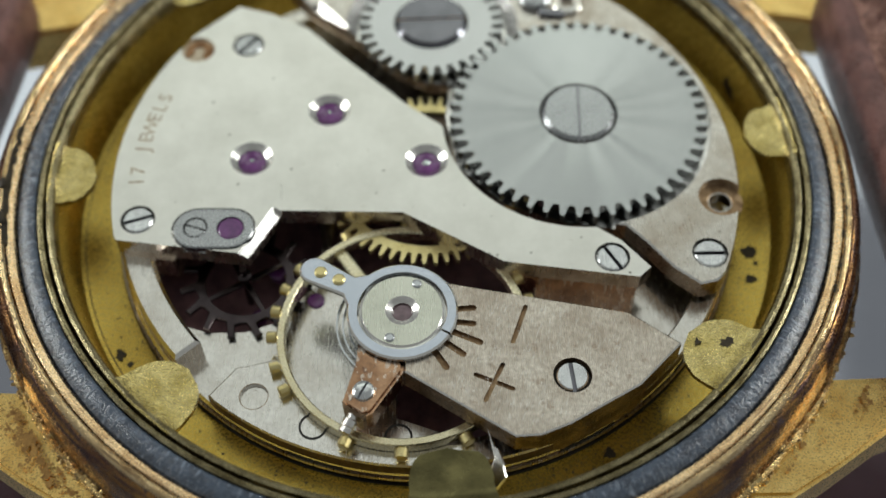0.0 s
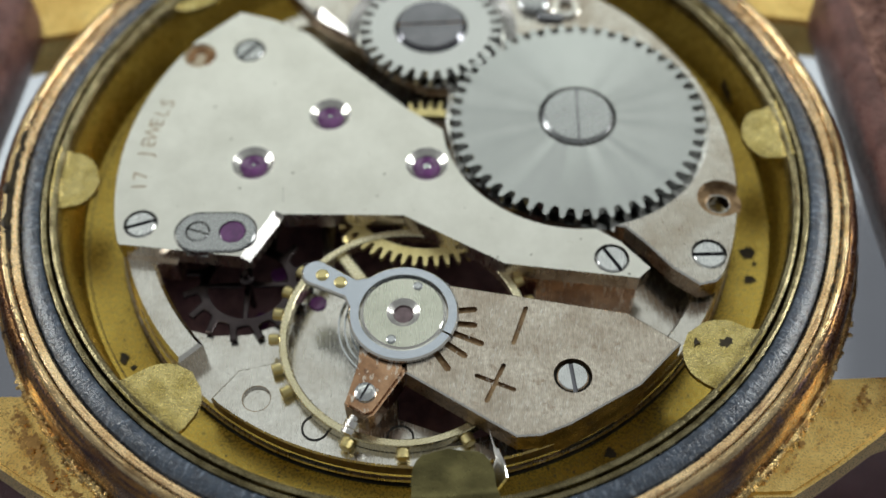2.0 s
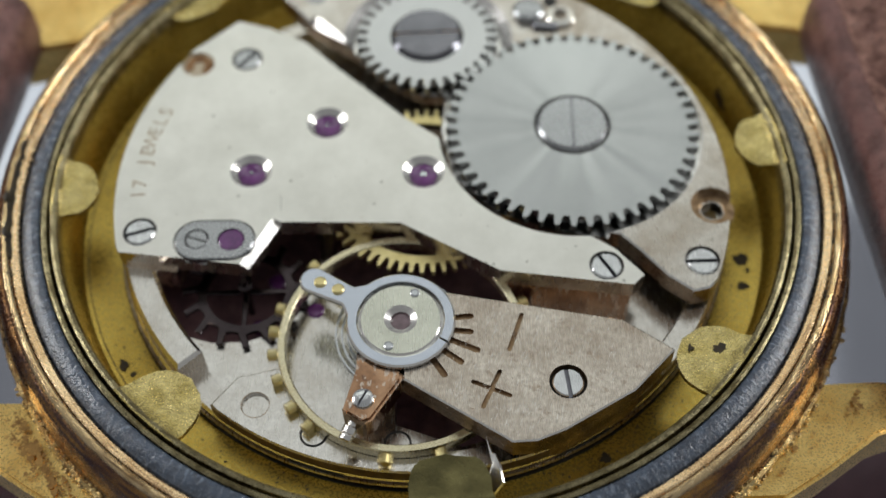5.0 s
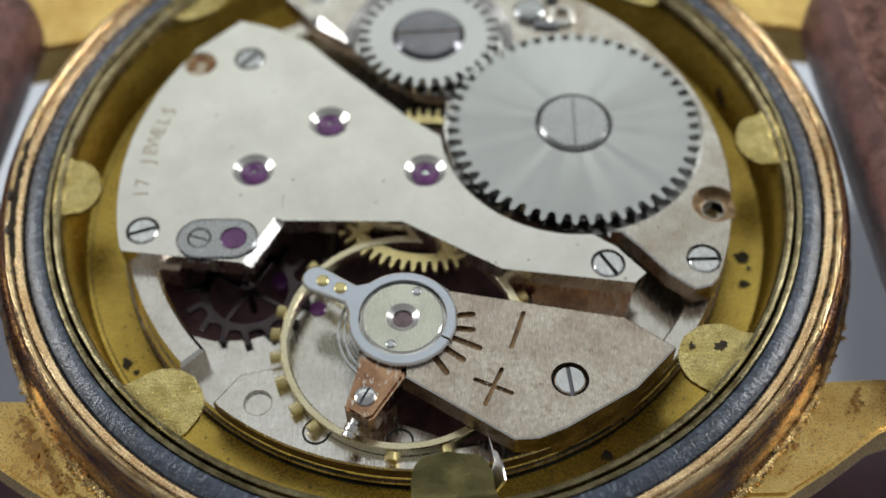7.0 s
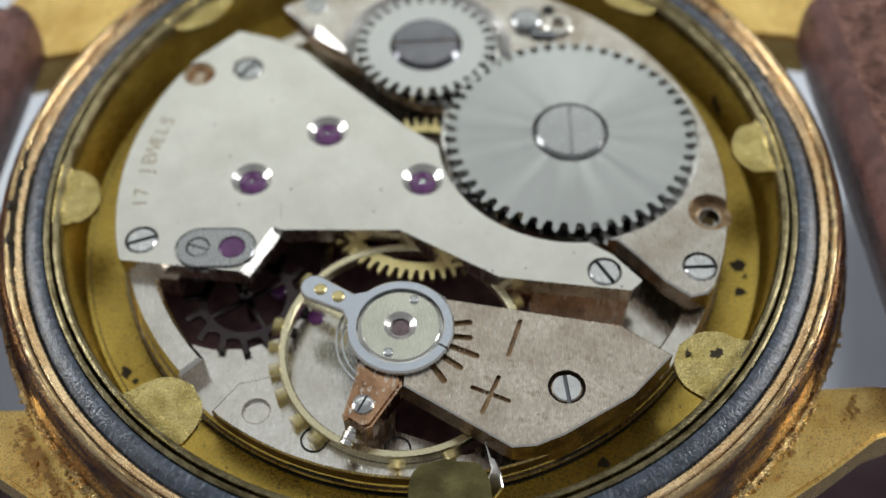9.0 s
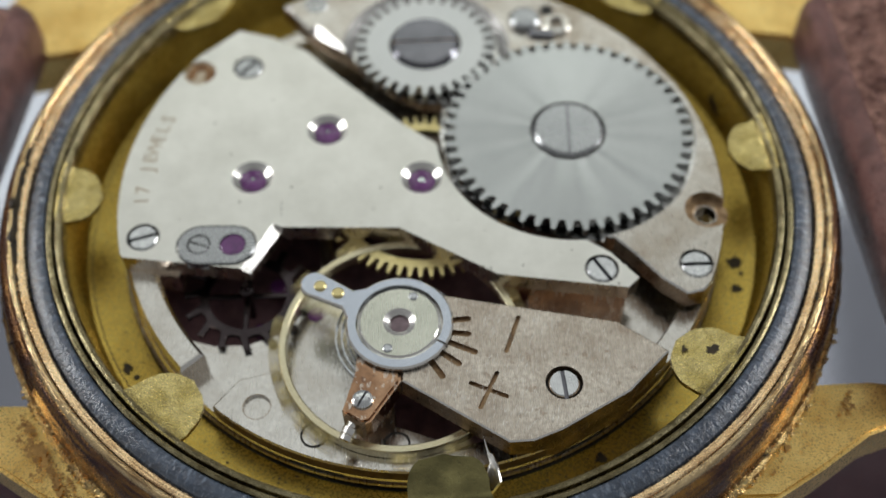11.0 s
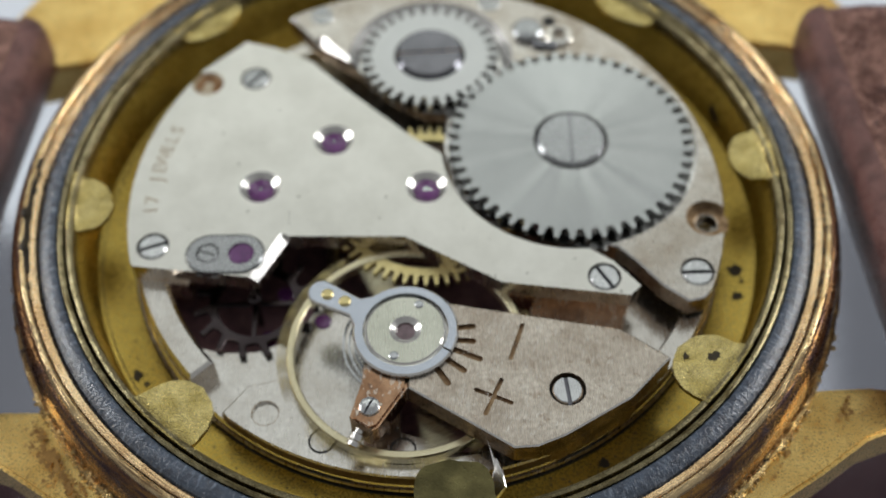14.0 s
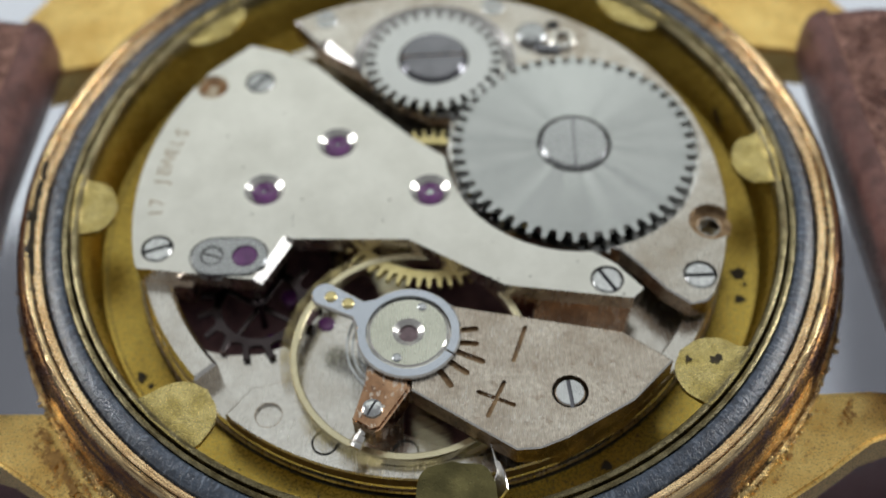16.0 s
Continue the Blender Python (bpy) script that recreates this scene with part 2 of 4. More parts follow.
fan.inputs["Scale"].default_value = 2.1
fan.inputs["Detail"].default_value = 1.0
fan.inputs["Roughness"].default_value = 0.45
sn.links.new(spoke.outputs[0], fan.inputs["Vector"])
fb = sn.nodes.new("ShaderNodeBump")
fb.inputs["Strength"].default_value = 1.0
fb.inputs["Distance"].default_value = 0.11 * MM
sn.links.new(fan.outputs["Fac"], fb.inputs["Height"])
sn.links.new(fb.outputs["Normal"], sb.inputs["Normal"])
sb.inputs["Anisotropic"].default_value = 0.8
sb.inputs["Anisotropic Rotation"].default_value = 0.0


def turned(m, across, along, lo, hi, tint, amount, relief=0.0):
    """Lines of wear, and the gasket's painted glints, that follow the ring: noise drawn out along the circumference,
    over what the surface has already.
    """
    nt = m.node_tree
    b = nt.nodes["Principled BSDF"]
    tc = next(n for n in nt.nodes if n.type == "TEX_COORD")
    sep = nt.nodes.new("ShaderNodeSeparateXYZ")
    nt.links.new(tc.outputs["Object"], sep.inputs[0])

    def sum_of(op, one, two):
        n = nt.nodes.new("ShaderNodeMath")
        n.operation = op
        for i, v in enumerate((one, two)):
            if isinstance(v, (int, float)):
                n.inputs[i].default_value = v
            else:
                nt.links.new(v, n.inputs[i])
        return n.outputs[0]
    away = sum_of("SQRT", sum_of("ADD", sum_of("MULTIPLY", sep.outputs["X"], sep.outputs["X"]), sum_of("MULTIPLY", sep.outputs["Y"], sep.outputs["Y"])), 0.0)
    round_ = sum_of("ARCTAN2", sep.outputs["X"], sum_of("MULTIPLY", sep.outputs["Y"], -1.0))
    join = nt.nodes.new("ShaderNodeCombineXYZ")
    nt.links.new(sum_of("MULTIPLY", away, 1000.0 * across), join.inputs["X"])
    nt.links.new(sum_of("MULTIPLY", round_, 17.0 * along), join.inputs["Y"])
    nt.links.new(sum_of("MULTIPLY", sep.outputs["Z"], 1000.0 * across), join.inputs["Z"])
    line = nt.nodes.new("ShaderNodeTexNoise")
    line.inputs["Scale"].default_value = 1.0
    line.inputs["Detail"].default_value = 5
    line.inputs["Roughness"].default_value = 0.6
    nt.links.new(join.outputs[0], line.inputs["Vector"])
    mask = nt.nodes.new("ShaderNodeMapRange")
    mask.inputs["From Min"].default_value, mask.inputs["From Max"].default_value = lo, hi
    mask.inputs["To Max"].default_value = amount
    nt.links.new(line.outputs["Fac"], mask.inputs["Value"])
    mix = nt.nodes.new("ShaderNodeMix")
    mix.data_type = "RGBA"
    nt.links.new(mask.outputs["Result"], mix.inputs["Factor"])
    nt.links.new(b.inputs["Base Color"].links[0].from_socket, mix.inputs["A"])
    mix.inputs["B"].default_value = (*tint, 1)
    nt.links.new(mix.outputs["Result"], b.inputs["Base Color"])
    if relief:
        bp = nt.nodes.new("ShaderNodeBump")
        bp.inputs["Distance"].default_value = relief * MM
        nt.links.new(line.outputs["Fac"], bp.inputs["Height"])
        if b.inputs["Normal"].links:
            nt.links.new(b.inputs["Normal"].links[0].from_socket, bp.inputs["Normal"])
        nt.links.new(bp.outputs["Normal"], b.inputs["Normal"])


turned(GOLD, 9.0, 0.5, 0.52, 0.64, (0.20, 0.11, 0.055), 0.85, 0.03)
turned(LEDGE, 9.0, 0.35, 0.53, 0.62, (0.30, 0.17, 0.09), 0.75, 0.03)
turned(BURNT, 4.0, 0.5, 0.44, 0.60, (0.07, 0.045, 0.055), 0.85, 0.03)
# pale flecks: the rubber's glints mixed into its base colour
turned(GASKET, 2.2, 6.0, 0.56, 0.68, (0.34, 0.40, 0.50), 0.5, 0.03)
turned(OLIVE, 5.0, 0.6, 0.54, 0.64, (0.12, 0.09, 0.04), 0.8, 0.02)
turned(HOLDER, 1.6, 0.12, 0.58, 0.70, (0.25, 0.16, 0.03), 0.35)


def jewel(name, base):
    m = material(name, base, 0.10, 0.0, tuple(c * 0.5 for c in base), 1.5)
    b = m.node_tree.nodes["Principled BSDF"]
    b.inputs["Coat Weight"].default_value = 0.6
    b.inputs["Coat Roughness"].default_value = 0.05
    return m


RUBY = jewel("purple_ruby", (0.17, 0.045, 0.20))
RUBY_PALE = jewel("pale_ruby", (0.20, 0.13, 0.15))

# ---------------------------------------------------------------- shaping tools (all in millimetres)


def put(name, bm, mat, parent=None, label="", at=(0, 0, 0), smooth=22):
    """Links a bmesh drawn in millimetres about the point at; as a thing, or as a part of parent."""
    bmesh.ops.recalc_face_normals(bm, faces=bm.faces)
    bmesh.ops.scale(bm, vec=(MM, MM, MM), verts=bm.verts)
    me = bpy.data.meshes.new(name)
    for f in bm.faces:
        f.smooth = True
    bm.to_mesh(me)
    bm.free()
    for mm in (mat if isinstance(mat, (list, tuple)) else [mat]):
        me.materials.append(mm)
    me.set_sharp_from_angle(angle=radians(smooth))
    ob = new(name, me)
    if parent is None:
        ob.location = place(*at)
    else:
        ob.parent = parent
        base = Vector(parent.get("mm", (0, 0, 0)))
        ob.location = (Vector(at) - base) * MM
    ob["mm"] = tuple(at)
    if label:
        ob["label"] = label
    return ob


def part(name, bm, mat, parent, label="", at=None, smooth=22):
    return put(name, bm, mat, parent, label, tuple(parent.get("mm", (0, 0, 0))) if at is None else at, smooth)


def thing(name, at, label, category, group="", kind=""):
    ob = new(name)
    ob.empty_display_size = 0.001
    ob.location = place(*at)
    ob["mm"] = tuple(at)
    return tagged(ob, label, category, group, kind)


def disc(r, n=48, cx=0, cy=0):
    return [(cx + r * math.cos(2 * math.pi * i / n), cy + r * math.sin(2 * math.pi * i / n)) for i in range(n)]


def arc(cx, cy, r, a0, a1, n=12):
    return [(cx + r * math.cos(radians(a0 + (a1 - a0) * i / n)), cy + r * math.sin(radians(a0 + (a1 - a0) * i / n))) for i in range(n + 1)]


def stadium(x0, y0, x1, y1, r, n=10):
    a = math.degrees(math.atan2(y1 - y0, x1 - x0))
    return arc(x1, y1, r, a - 90, a + 90, n) + arc(x0, y0, r, a + 90, a + 270, n)


def prism(outline, z0, z1, edge=0.0, bm=None, seg=1, both=False):
    """An upright plate with its top edge broken by edge."""
    bm = bm or bmesh.new()
    vs = [bm.verts.new((x, y, z0)) for x, y in outline]
    f = bm.faces.new(vs)
    top = bmesh.ops.extrude_face_region(bm, geom=[f])["geom"]
    tv = [g for g in top if isinstance(g, bmesh.types.BMVert)]
    bmesh.ops.translate(bm, vec=(0, 0, z1 - z0), verts=tv)
    bmesh.ops.recalc_face_normals(bm, faces=bm.faces)
    if edge:
        mine = set(tv)
        es = {e for v in tv for e in v.link_edges if e.other_vert(v) in mine}
        if both:
            low = set(vs)
            es |= {e for v in vs for e in v.link_edges if e.other_vert(v) in low}
        bmesh.ops.bevel(bm, geom=list(es), offset=edge, segments=seg, affect="EDGES", clamp_overlap=True)
    return bm


def lathe(profile, n=96, a0=0.0, a1=360.0, bm=None, cx=0.0, cy=0.0, closed=True):
    """A profile of (radius, z) turned about the vertical; closed joins its last point to its first."""
    bm = bm or bmesh.new()
    full = abs(a1 - a0) >= 359.9
    cols = []
    for i in range(n if full else n + 1):
        a = radians(a0 + (a1 - a0) * i / n)
        cols.append([bm.verts.new((cx + r * math.cos(a), cy + r * math.sin(a), z)) for r, z in profile])
    k = len(profile)
    for i in range(n):
        p, q = cols[i], cols[(i + 1) % len(cols)]
        for j in range(k if closed else k - 1):
            bm.faces.new((p[j], q[j], q[(j + 1) % k], p[(j + 1) % k]))
    if not full and closed:
        bm.faces.new(cols[0])
        bm.faces.new(list(reversed(cols[-1])))
    return bm


def solid(profile, n=32, cx=0.0, cy=0.0, bm=None):
    """A turned solid: profile of (radius, z) from bottom to top, capped at both ends."""
    bm = bm or bmesh.new()
    rings = []
    for r, z in profile:
        rings.append([bm.verts.new((cx + r * math.cos(2 * math.pi * i / n), cy + r * math.sin(2 * math.pi * i / n), z)) for i in range(n)])
    for a, b in zip(rings, rings[1:]):
        for i in range(n):
            bm.faces.new((a[i], a[(i + 1) % n], b[(i + 1) % n], b[i]))
    bm.faces.new(list(reversed(rings[0])))
    bm.faces.new(rings[-1])
    return bm


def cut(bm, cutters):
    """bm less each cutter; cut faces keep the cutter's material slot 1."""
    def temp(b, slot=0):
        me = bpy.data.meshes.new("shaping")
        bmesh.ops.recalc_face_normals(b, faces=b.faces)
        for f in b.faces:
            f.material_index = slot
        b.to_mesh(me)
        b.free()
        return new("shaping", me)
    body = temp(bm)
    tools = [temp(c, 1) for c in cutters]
    for t in tools:
        mod = body.modifiers.new("less", "BOOLEAN")
        mod.operation, mod.solver, mod.object = "DIFFERENCE", "EXACT", t
    bpy.context.view_layer.update()
    dg = bpy.context.evaluated_depsgraph_get()
    me = bpy.data.meshes.new_from_object(body.evaluated_get(dg))
    out = bmesh.new()
    out.from_mesh(me)
    for o in [body, *tools]:
        m = o.data
        bpy.data.objects.remove(o)
        bpy.data.meshes.remove(m)
    bpy.data.meshes.remove(me)
    return out


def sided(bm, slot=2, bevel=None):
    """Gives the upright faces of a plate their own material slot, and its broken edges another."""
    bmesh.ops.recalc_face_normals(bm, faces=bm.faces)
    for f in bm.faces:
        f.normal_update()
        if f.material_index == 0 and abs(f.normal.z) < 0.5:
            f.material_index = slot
        elif bevel and f.material_index == 0 and 0.5 <= f.normal.z < 0.95:
            f.material_index = bevel
    return bm


def slotted_head(r, z0, z1, angle, slot, depth, edge=0.06, n=40):
    """A flat screw head with a slot across it."""
    head = solid([(r, z0), (r, z1 - edge), (r - edge, z1)], n)
    bar = prism([(-r * 1.3, -slot / 2), (r * 1.3, -slot / 2), (r * 1.3, slot / 2), (-r * 1.3, slot / 2)], z1 - depth, z1 + 1)
    bmesh.ops.rotate(bar, cent=(0, 0, 0), matrix=Matrix.Rotation(radians(angle), 3, "Z"), verts=bar.verts)
    return cut(head, [bar])


def gear(r_tip, r_root, teeth, z0, z1, turn=0.0, hole=0.0, tip=0.35, edge=0.0):
    """A toothed disc with rounded-off teeth."""
    pts = []
    for i in range(teeth):
        h = r_tip - r_root
        for f, r in ((0.0, r_root), (0.36, r_root), (0.43, r_root + h * 0.3), (0.48, r_root + h * 0.8), (0.58, r_tip), (0.74, r_tip),
                     (0.84, r_root + h * 0.8), (0.90, r_root + h * 0.3)):
            a = 2 * math.pi * (i + f) / teeth + radians(turn)
            pts.append((r * math.cos(a), r * math.sin(a)))
    return prism(pts, z0, z1, edge)

# ---------------------------------------------------------------- bench
bm = bmesh.new()
bmesh.ops.create_grid(bm, x_segments=1, y_segments=1, size=900)
tagged(put("bench_top", bm, BENCH, at=(0, 0, -LIFT)), "smooth grey bench top under the watch", "bench", kind="structure")

# ---------------------------------------------------------------- watch case
CX, CY = 0.07, 0.30
MX, MY = 0.1, 0.3
case = thing("watch_case", (CX, CY, 0), "open round gold watch case with worn, corroded rim", "watch case")

def worn(bm, size, scale):
    """Dents and waviness of an old rim."""
    for v in bm.verts:
        k = noise.noise(v.co * scale) + 0.5 * noise.noise(v.co * scale * 3)
        v.co += Vector((v.co.x, v.co.y, 0)).normalized() * size * k + Vector((0, 0, size * k * 0.8))
    return bm


part("bezel", worn(lathe([(16.72, -0.3), (16.74, 0.36), (16.79, 0.44), (16.92, 0.49), (17.03, 0.53), (17.09, 0.52), (17.11, 0.46), (17.115, -0.3)], 320), 0.012, 1.0), LEDGE, case,
     "dull coppery ledge of the rim")
part("bezel", worn(lathe([(17.11, -0.3), (17.12, 0.46), (17.15, 0.60), (17.21, 0.68), (17.29, 0.72), (17.37, 0.71), (17.44, 0.65), (17.49, 0.56), (17.51, 0.46), (17.44, -0.3)], 320), 0.012, 1.0), GOLD, case,
     "worn gold rim with dark corrosion spots")
part("bezel_wall", worn(lathe([(17.38, 0.2), (17.49, 0.50), (17.55, 0.46), (17.68, 0.36), (17.82, 0.18), (17.93, -0.10), (18.01, -0.5), (18.07, -0.95), (17.4, -1.3)], 320), 0.014, 1.0), BURNT, case,
     "burnt brown outer wall of the rim, darkened by painted shade")
part("case_band", lathe([(17.7, -0.8), (18.06, -0.96), (18.12, -1.4), (18.14, -1.9), (18.10, -2.4), (17.7, -4.6), (16.2, -7.6), (12.0, -8.0),
                         (12.0, -6.5), (16.0, -6.0), (16.8, -1.4)], 180), BURNT, case, "burnt orange gold case band, darkened by painted shade")
bm = lathe([(18.02, -1.75), (18.10, -1.56), (18.22, -1.50), (18.35, -1.62), (18.38, -2.1), (18.02, -2.2)], 360)
for v in bm.verts:
    k = noise.noise(v.co * 1.9) + 0.6 * noise.noise(v.co * 5.0)
    v.co += Vector((v.co.x, v.co.y, 0)).normalized() * 0.05 * k + Vector((0, 0, 0.07 * k))
part("crusted_edge", bm, CRUST, case, "gold edge crusted with dark dirt")
rng = random.Random(4)
bm = bmesh.new()
for i in range(560):
    a = radians(rng.choice((rng.gauss(228, 11), rng.gauss(316, 12), rng.uniform(180, 360))))
    r = rng.uniform(18.10, 18.46)
    size = rng.uniform(0.035, 0.12)
    at = Vector((r * math.cos(a), r * math.sin(a), -1.50 - 1.2 * (r - 18.10) + rng.uniform(-0.05, 0.06)))
    made = bmesh.ops.create_icosphere(bm, subdivisions=1, radius=size)["verts"]
    for v in made:
        v.co = Vector((v.co.x * rng.uniform(0.7, 1.3), v.co.y * rng.uniform(0.7, 1.3), v.co.z * rng.uniform(0.5, 1.0))) + at
tagged(part("dirt", bm, CRUST, case, "crumbs of gold plate and dirt", smooth=10), kind="stuff")
rng = random.Random(11)
bm = bmesh.new()
for i in range(430):
    a = rng.choice((rng.gauss(178, 10), rng.uniform(95, 200), rng.uniform(-25, 85), rng.gauss(187, 4)))
    r, size = rng.gauss(17.15, 0.04), rng.choice((0.025, 0.035, 0.05, 0.09)) * (1.9 if 174 < a < 194 else 1.0)
    a = radians(a)
    stretch = rng.uniform(1.2, 2.6)
    made = bmesh.ops.create_icosphere(bm, subdivisions=1, radius=size)["verts"]
    for v in made:
        off = Vector((v.co.x, v.co.y * stretch, v.co.z * 0.5)) * rng.uniform(0.8, 1.2)
        v.co = Matrix.Rotation(a, 3, "Z") @ (off + Vector((r, 0, 0.53 + (r - 17.13) * 1.6)))
tagged(part("corrosion", bm, SPOT, case, "black corrosion crumbs along the rim's seam", smooth=10), kind="stuff")
part("gasket", lathe([(15.89, -0.3), (15.89, 0.50), (15.97, 0.61), (16.20, 0.59), (16.48, 0.46), (16.64, 0.34), (16.72, 0.20), (16.72, -0.3)], 160), GASKET, case,
     "blue-grey rubber gasket ring")

holder = thing("movement_holder", (CX, CY, 0), "yellow brass holder ring with bent tabs inside the case", "holder ring")
part("ring_wall", lathe([(15.25, 0.3), (15.10, -1.2), (14.98, -2.2), (14.84, -2.48), (14.4, -2.62), (12.2, -2.7), (12.2, -4.2), (15.5, -4.2), (15.5, 0.3)], 160),
     HOLDER, holder, "yellow lacquered inner wall with dark spots")
part("rim", lathe([(15.16, -0.2), (15.17, 0.30), (15.24, 0.46), (15.36, 0.54), (15.47, 0.51), (15.52, 0.38), (15.53, -0.4)], 160), OLIVE, holder,
     "dull olive brass rim")
part("rim", lathe([(15.57, -0.4), (15.57, 0.38), (15.63, 0.53), (15.74, 0.60), (15.84, 0.53), (15.87, -0.4)], 160), OLIVE, holder,
     "dull olive brass rim")


part("groove", lathe([(14.62, -2.56), (14.63, -2.545), (14.68, -2.53), (14.69, -2.55)], 60, 150, 215), SPOT, holder, "dark groove line along the floor")
rng = random.Random(33)
bm = bmesh.new()
for i in range(260):
    a, r = radians(rng.choice((rng.uniform(186, 262), rng.uniform(284, 356)))), rng.uniform(13.25, 14.3)
    made = bmesh.ops.create_circle(bm, cap_ends=True, segments=7, radius=rng.choice((0.012, 0.018, 0.03, 0.045)))["verts"]
    for v in made:
        v.co = Vector((v.co.x * rng.uniform(0.7, 1.5) + r * math.cos(a), v.co.y * rng.uniform(0.7, 1.5) + r * math.sin(a), -2.70 + (r - 12.2) * 0.0364 + 0.006))
tagged(part("specks", bm, SPOT, holder, "fine dark specks on the floor"), kind="stuff")


def tab(angle, reach, half, power=2):
    """A half-round tongue bent inwards from the rim."""
    bm = bmesh.new()
    n, rows = 20, 14
    grid = []
    for j in range(rows + 1):
        s = j / rows
        d = reach * s
        w = half * (1.12 - 0.12 * min(1, s * 3)) * max(0.0, 1 - max(0, (s - 0.35) / 0.65) ** power) ** (1 / power)
        line = []
        for i in range(n + 1):
            u = (i / n * 2 - 1) * max(w, 0.02) * (1 + 0.05 * noise.noise((angle + s * 3.0, i * 0.35, 1)))
            z = 0.58 - 0.30 * min(1, s * 4) - 0.14 * s + 0.02 * math.sin(3.1 * u + 5 * s)
            edge = 0.07 * noise.noise((angle, i * 0.45, 4)) * s
            line.append(((15.48 - d) - u * u / 30.0 * (1 - s) + edge, u, z + 0.03 * noise.noise((u * 1.3 + angle, d * 1.3, 2))))
        grid.append(line)
    top = [[bm.verts.new(p) for p in l] for l in grid]
    low = [[bm.verts.new((x, y, z - 0.22)) for x, y, z in l] for l in grid]
    for j in range(rows):
        for i in range(n):
            bm.faces.new((top[j][i], top[j][i + 1], top[j + 1][i + 1], top[j + 1][i]))
            bm.faces.new((low[j][i], low[j + 1][i], low[j + 1][i + 1], low[j][i + 1]))
    for j in range(rows):
        for i in (0, n):
            bm.faces.new((top[j][i], top[j + 1][i], low[j + 1][i], low[j][i]))
    for i in range(n):
        for j in (0, rows):
            bm.faces.new((top[j][i], top[j][i + 1], low[j][i + 1], low[j][i]))
    bmesh.ops.rotate(bm, cent=(0, 0, 0), matrix=Matrix.Rotation(radians(angle), 3, "Z"), verts=bm.verts)
    return bm


TABS = ((181.4, 1.8, 1.42), (227.6, 2.42, 1.5), (273.6, 2.45, 1.5), (320.0, 2.42, 1.5), (5.3, 1.8, 1.36), (48.0, 1.3, 1.7), (133.5, 1.3, 1.7))
for angle, reach, half in TABS:
    dim = 270 < angle < 280
    part("tab", tab(angle, reach, half, 3 if dim else 2), SHADED_TAB if dim else TAB, holder, "olive brass tab coloured dark as shade" if dim else "hammered brass tab")


def blot(r, seed):
    """A flat, ragged stain."""
    pts = []
    for i in range(44):
        a = 2 * math.pi * i / 44
        k = r * (1 + 0.75 * noise.noise((math.cos(a) * 1.6 + seed, math.sin(a) * 1.6, seed)) + 0.35 * noise.noise((math.cos(a) * 5 + seed, math.sin(a) * 5, 3)))
        pts.append((k * math.cos(a), k * math.sin(a)))
    return prism(pts, -0.012, 0.006)


for angle, r, z, size in ((-11.5, 13.96, -2.618, 0.30), (-17.3, 14.2, -2.605, 0.2), (-14.0, 14.3, -2.585, 0.09), (211.0, 14.35, -2.56, 0.2),
                          (213.5, 14.2, -2.605, 0.1), (300.0, 13.9, -2.62, 0.2)):
    a = radians(angle)
    part("stain", blot(size, angle), SPOT, holder, "dark brown stain", at=(CX + r * math.cos(a), CY + r * math.sin(a), z))
for angle, z, size in ((22.3, -1.95, 0.5), (21.0, -2.1, 0.3), (196.0, -2.15, 0.12), (203.0, -1.9, 0.08)):
    bm = blot(size, angle)
    bmesh.ops.rotate(bm, cent=(0, 0, 0), matrix=Matrix.Rotation(radians(angle), 3, "Z") @ Matrix.Rotation(radians(-87), 3, "Y"), verts=bm.verts)
    r = 15.10 - (z + 1.2) * -0.12
    part("stain", bm, SPOT, holder, "sooty dark stain", at=(CX + r * math.cos(radians(angle)), CY + r * math.sin(radians(angle)), z))
for x, y, size in ((11.42, -8.62, 0.24), (10.30, -8.56, 0.13)):
    bm = blot(size, x)
    part("stain", bm, SPOT, holder, "dark brown stain", at=(x, y, 0.235))


def lug(sx, sy):
    """One horn of the case, tapering outwards and drooping."""
    pts = [(14.0, 9.4), (16.0, 9.35), (18.0, 9.2), (20.5, 9.2), (22.3, 9.4), (22.6, 9.9), (20.4, 10.4), (17.45, 11.6), (15.25, 13.1), (13.4, 14.2), (11.6, 14.2), (11.8, 12.6)]
    if sy > 0:
        pts = pts[:4] + [(22.3, 9.4), (22.8, 13.0), (20.4, 15.6), (17.4, 16.0), (15.2, 15.4), (13.4, 14.6), (11.6, 14.4), (11.8, 12.6)]
    pts = [(x * sx, (y + 0.6) * sy + 0.95) for x, y in pts]
    if sx * sy < 0:
        pts.reverse()
    bm = prism(pts, -4.2, -2.0, 0.16, seg=2)
    for v in bm.verts:
        v.co.z -= 0.03 * max(0, abs(v.co.x) - 15.5) ** 2
    return bm


for sx in (-1, 1):
    for sy in (-1, 1):
        part("lug", lug(sx, sy), LUG, case, "worn gold lug with brown stains", at=(0.15, 0, 0))


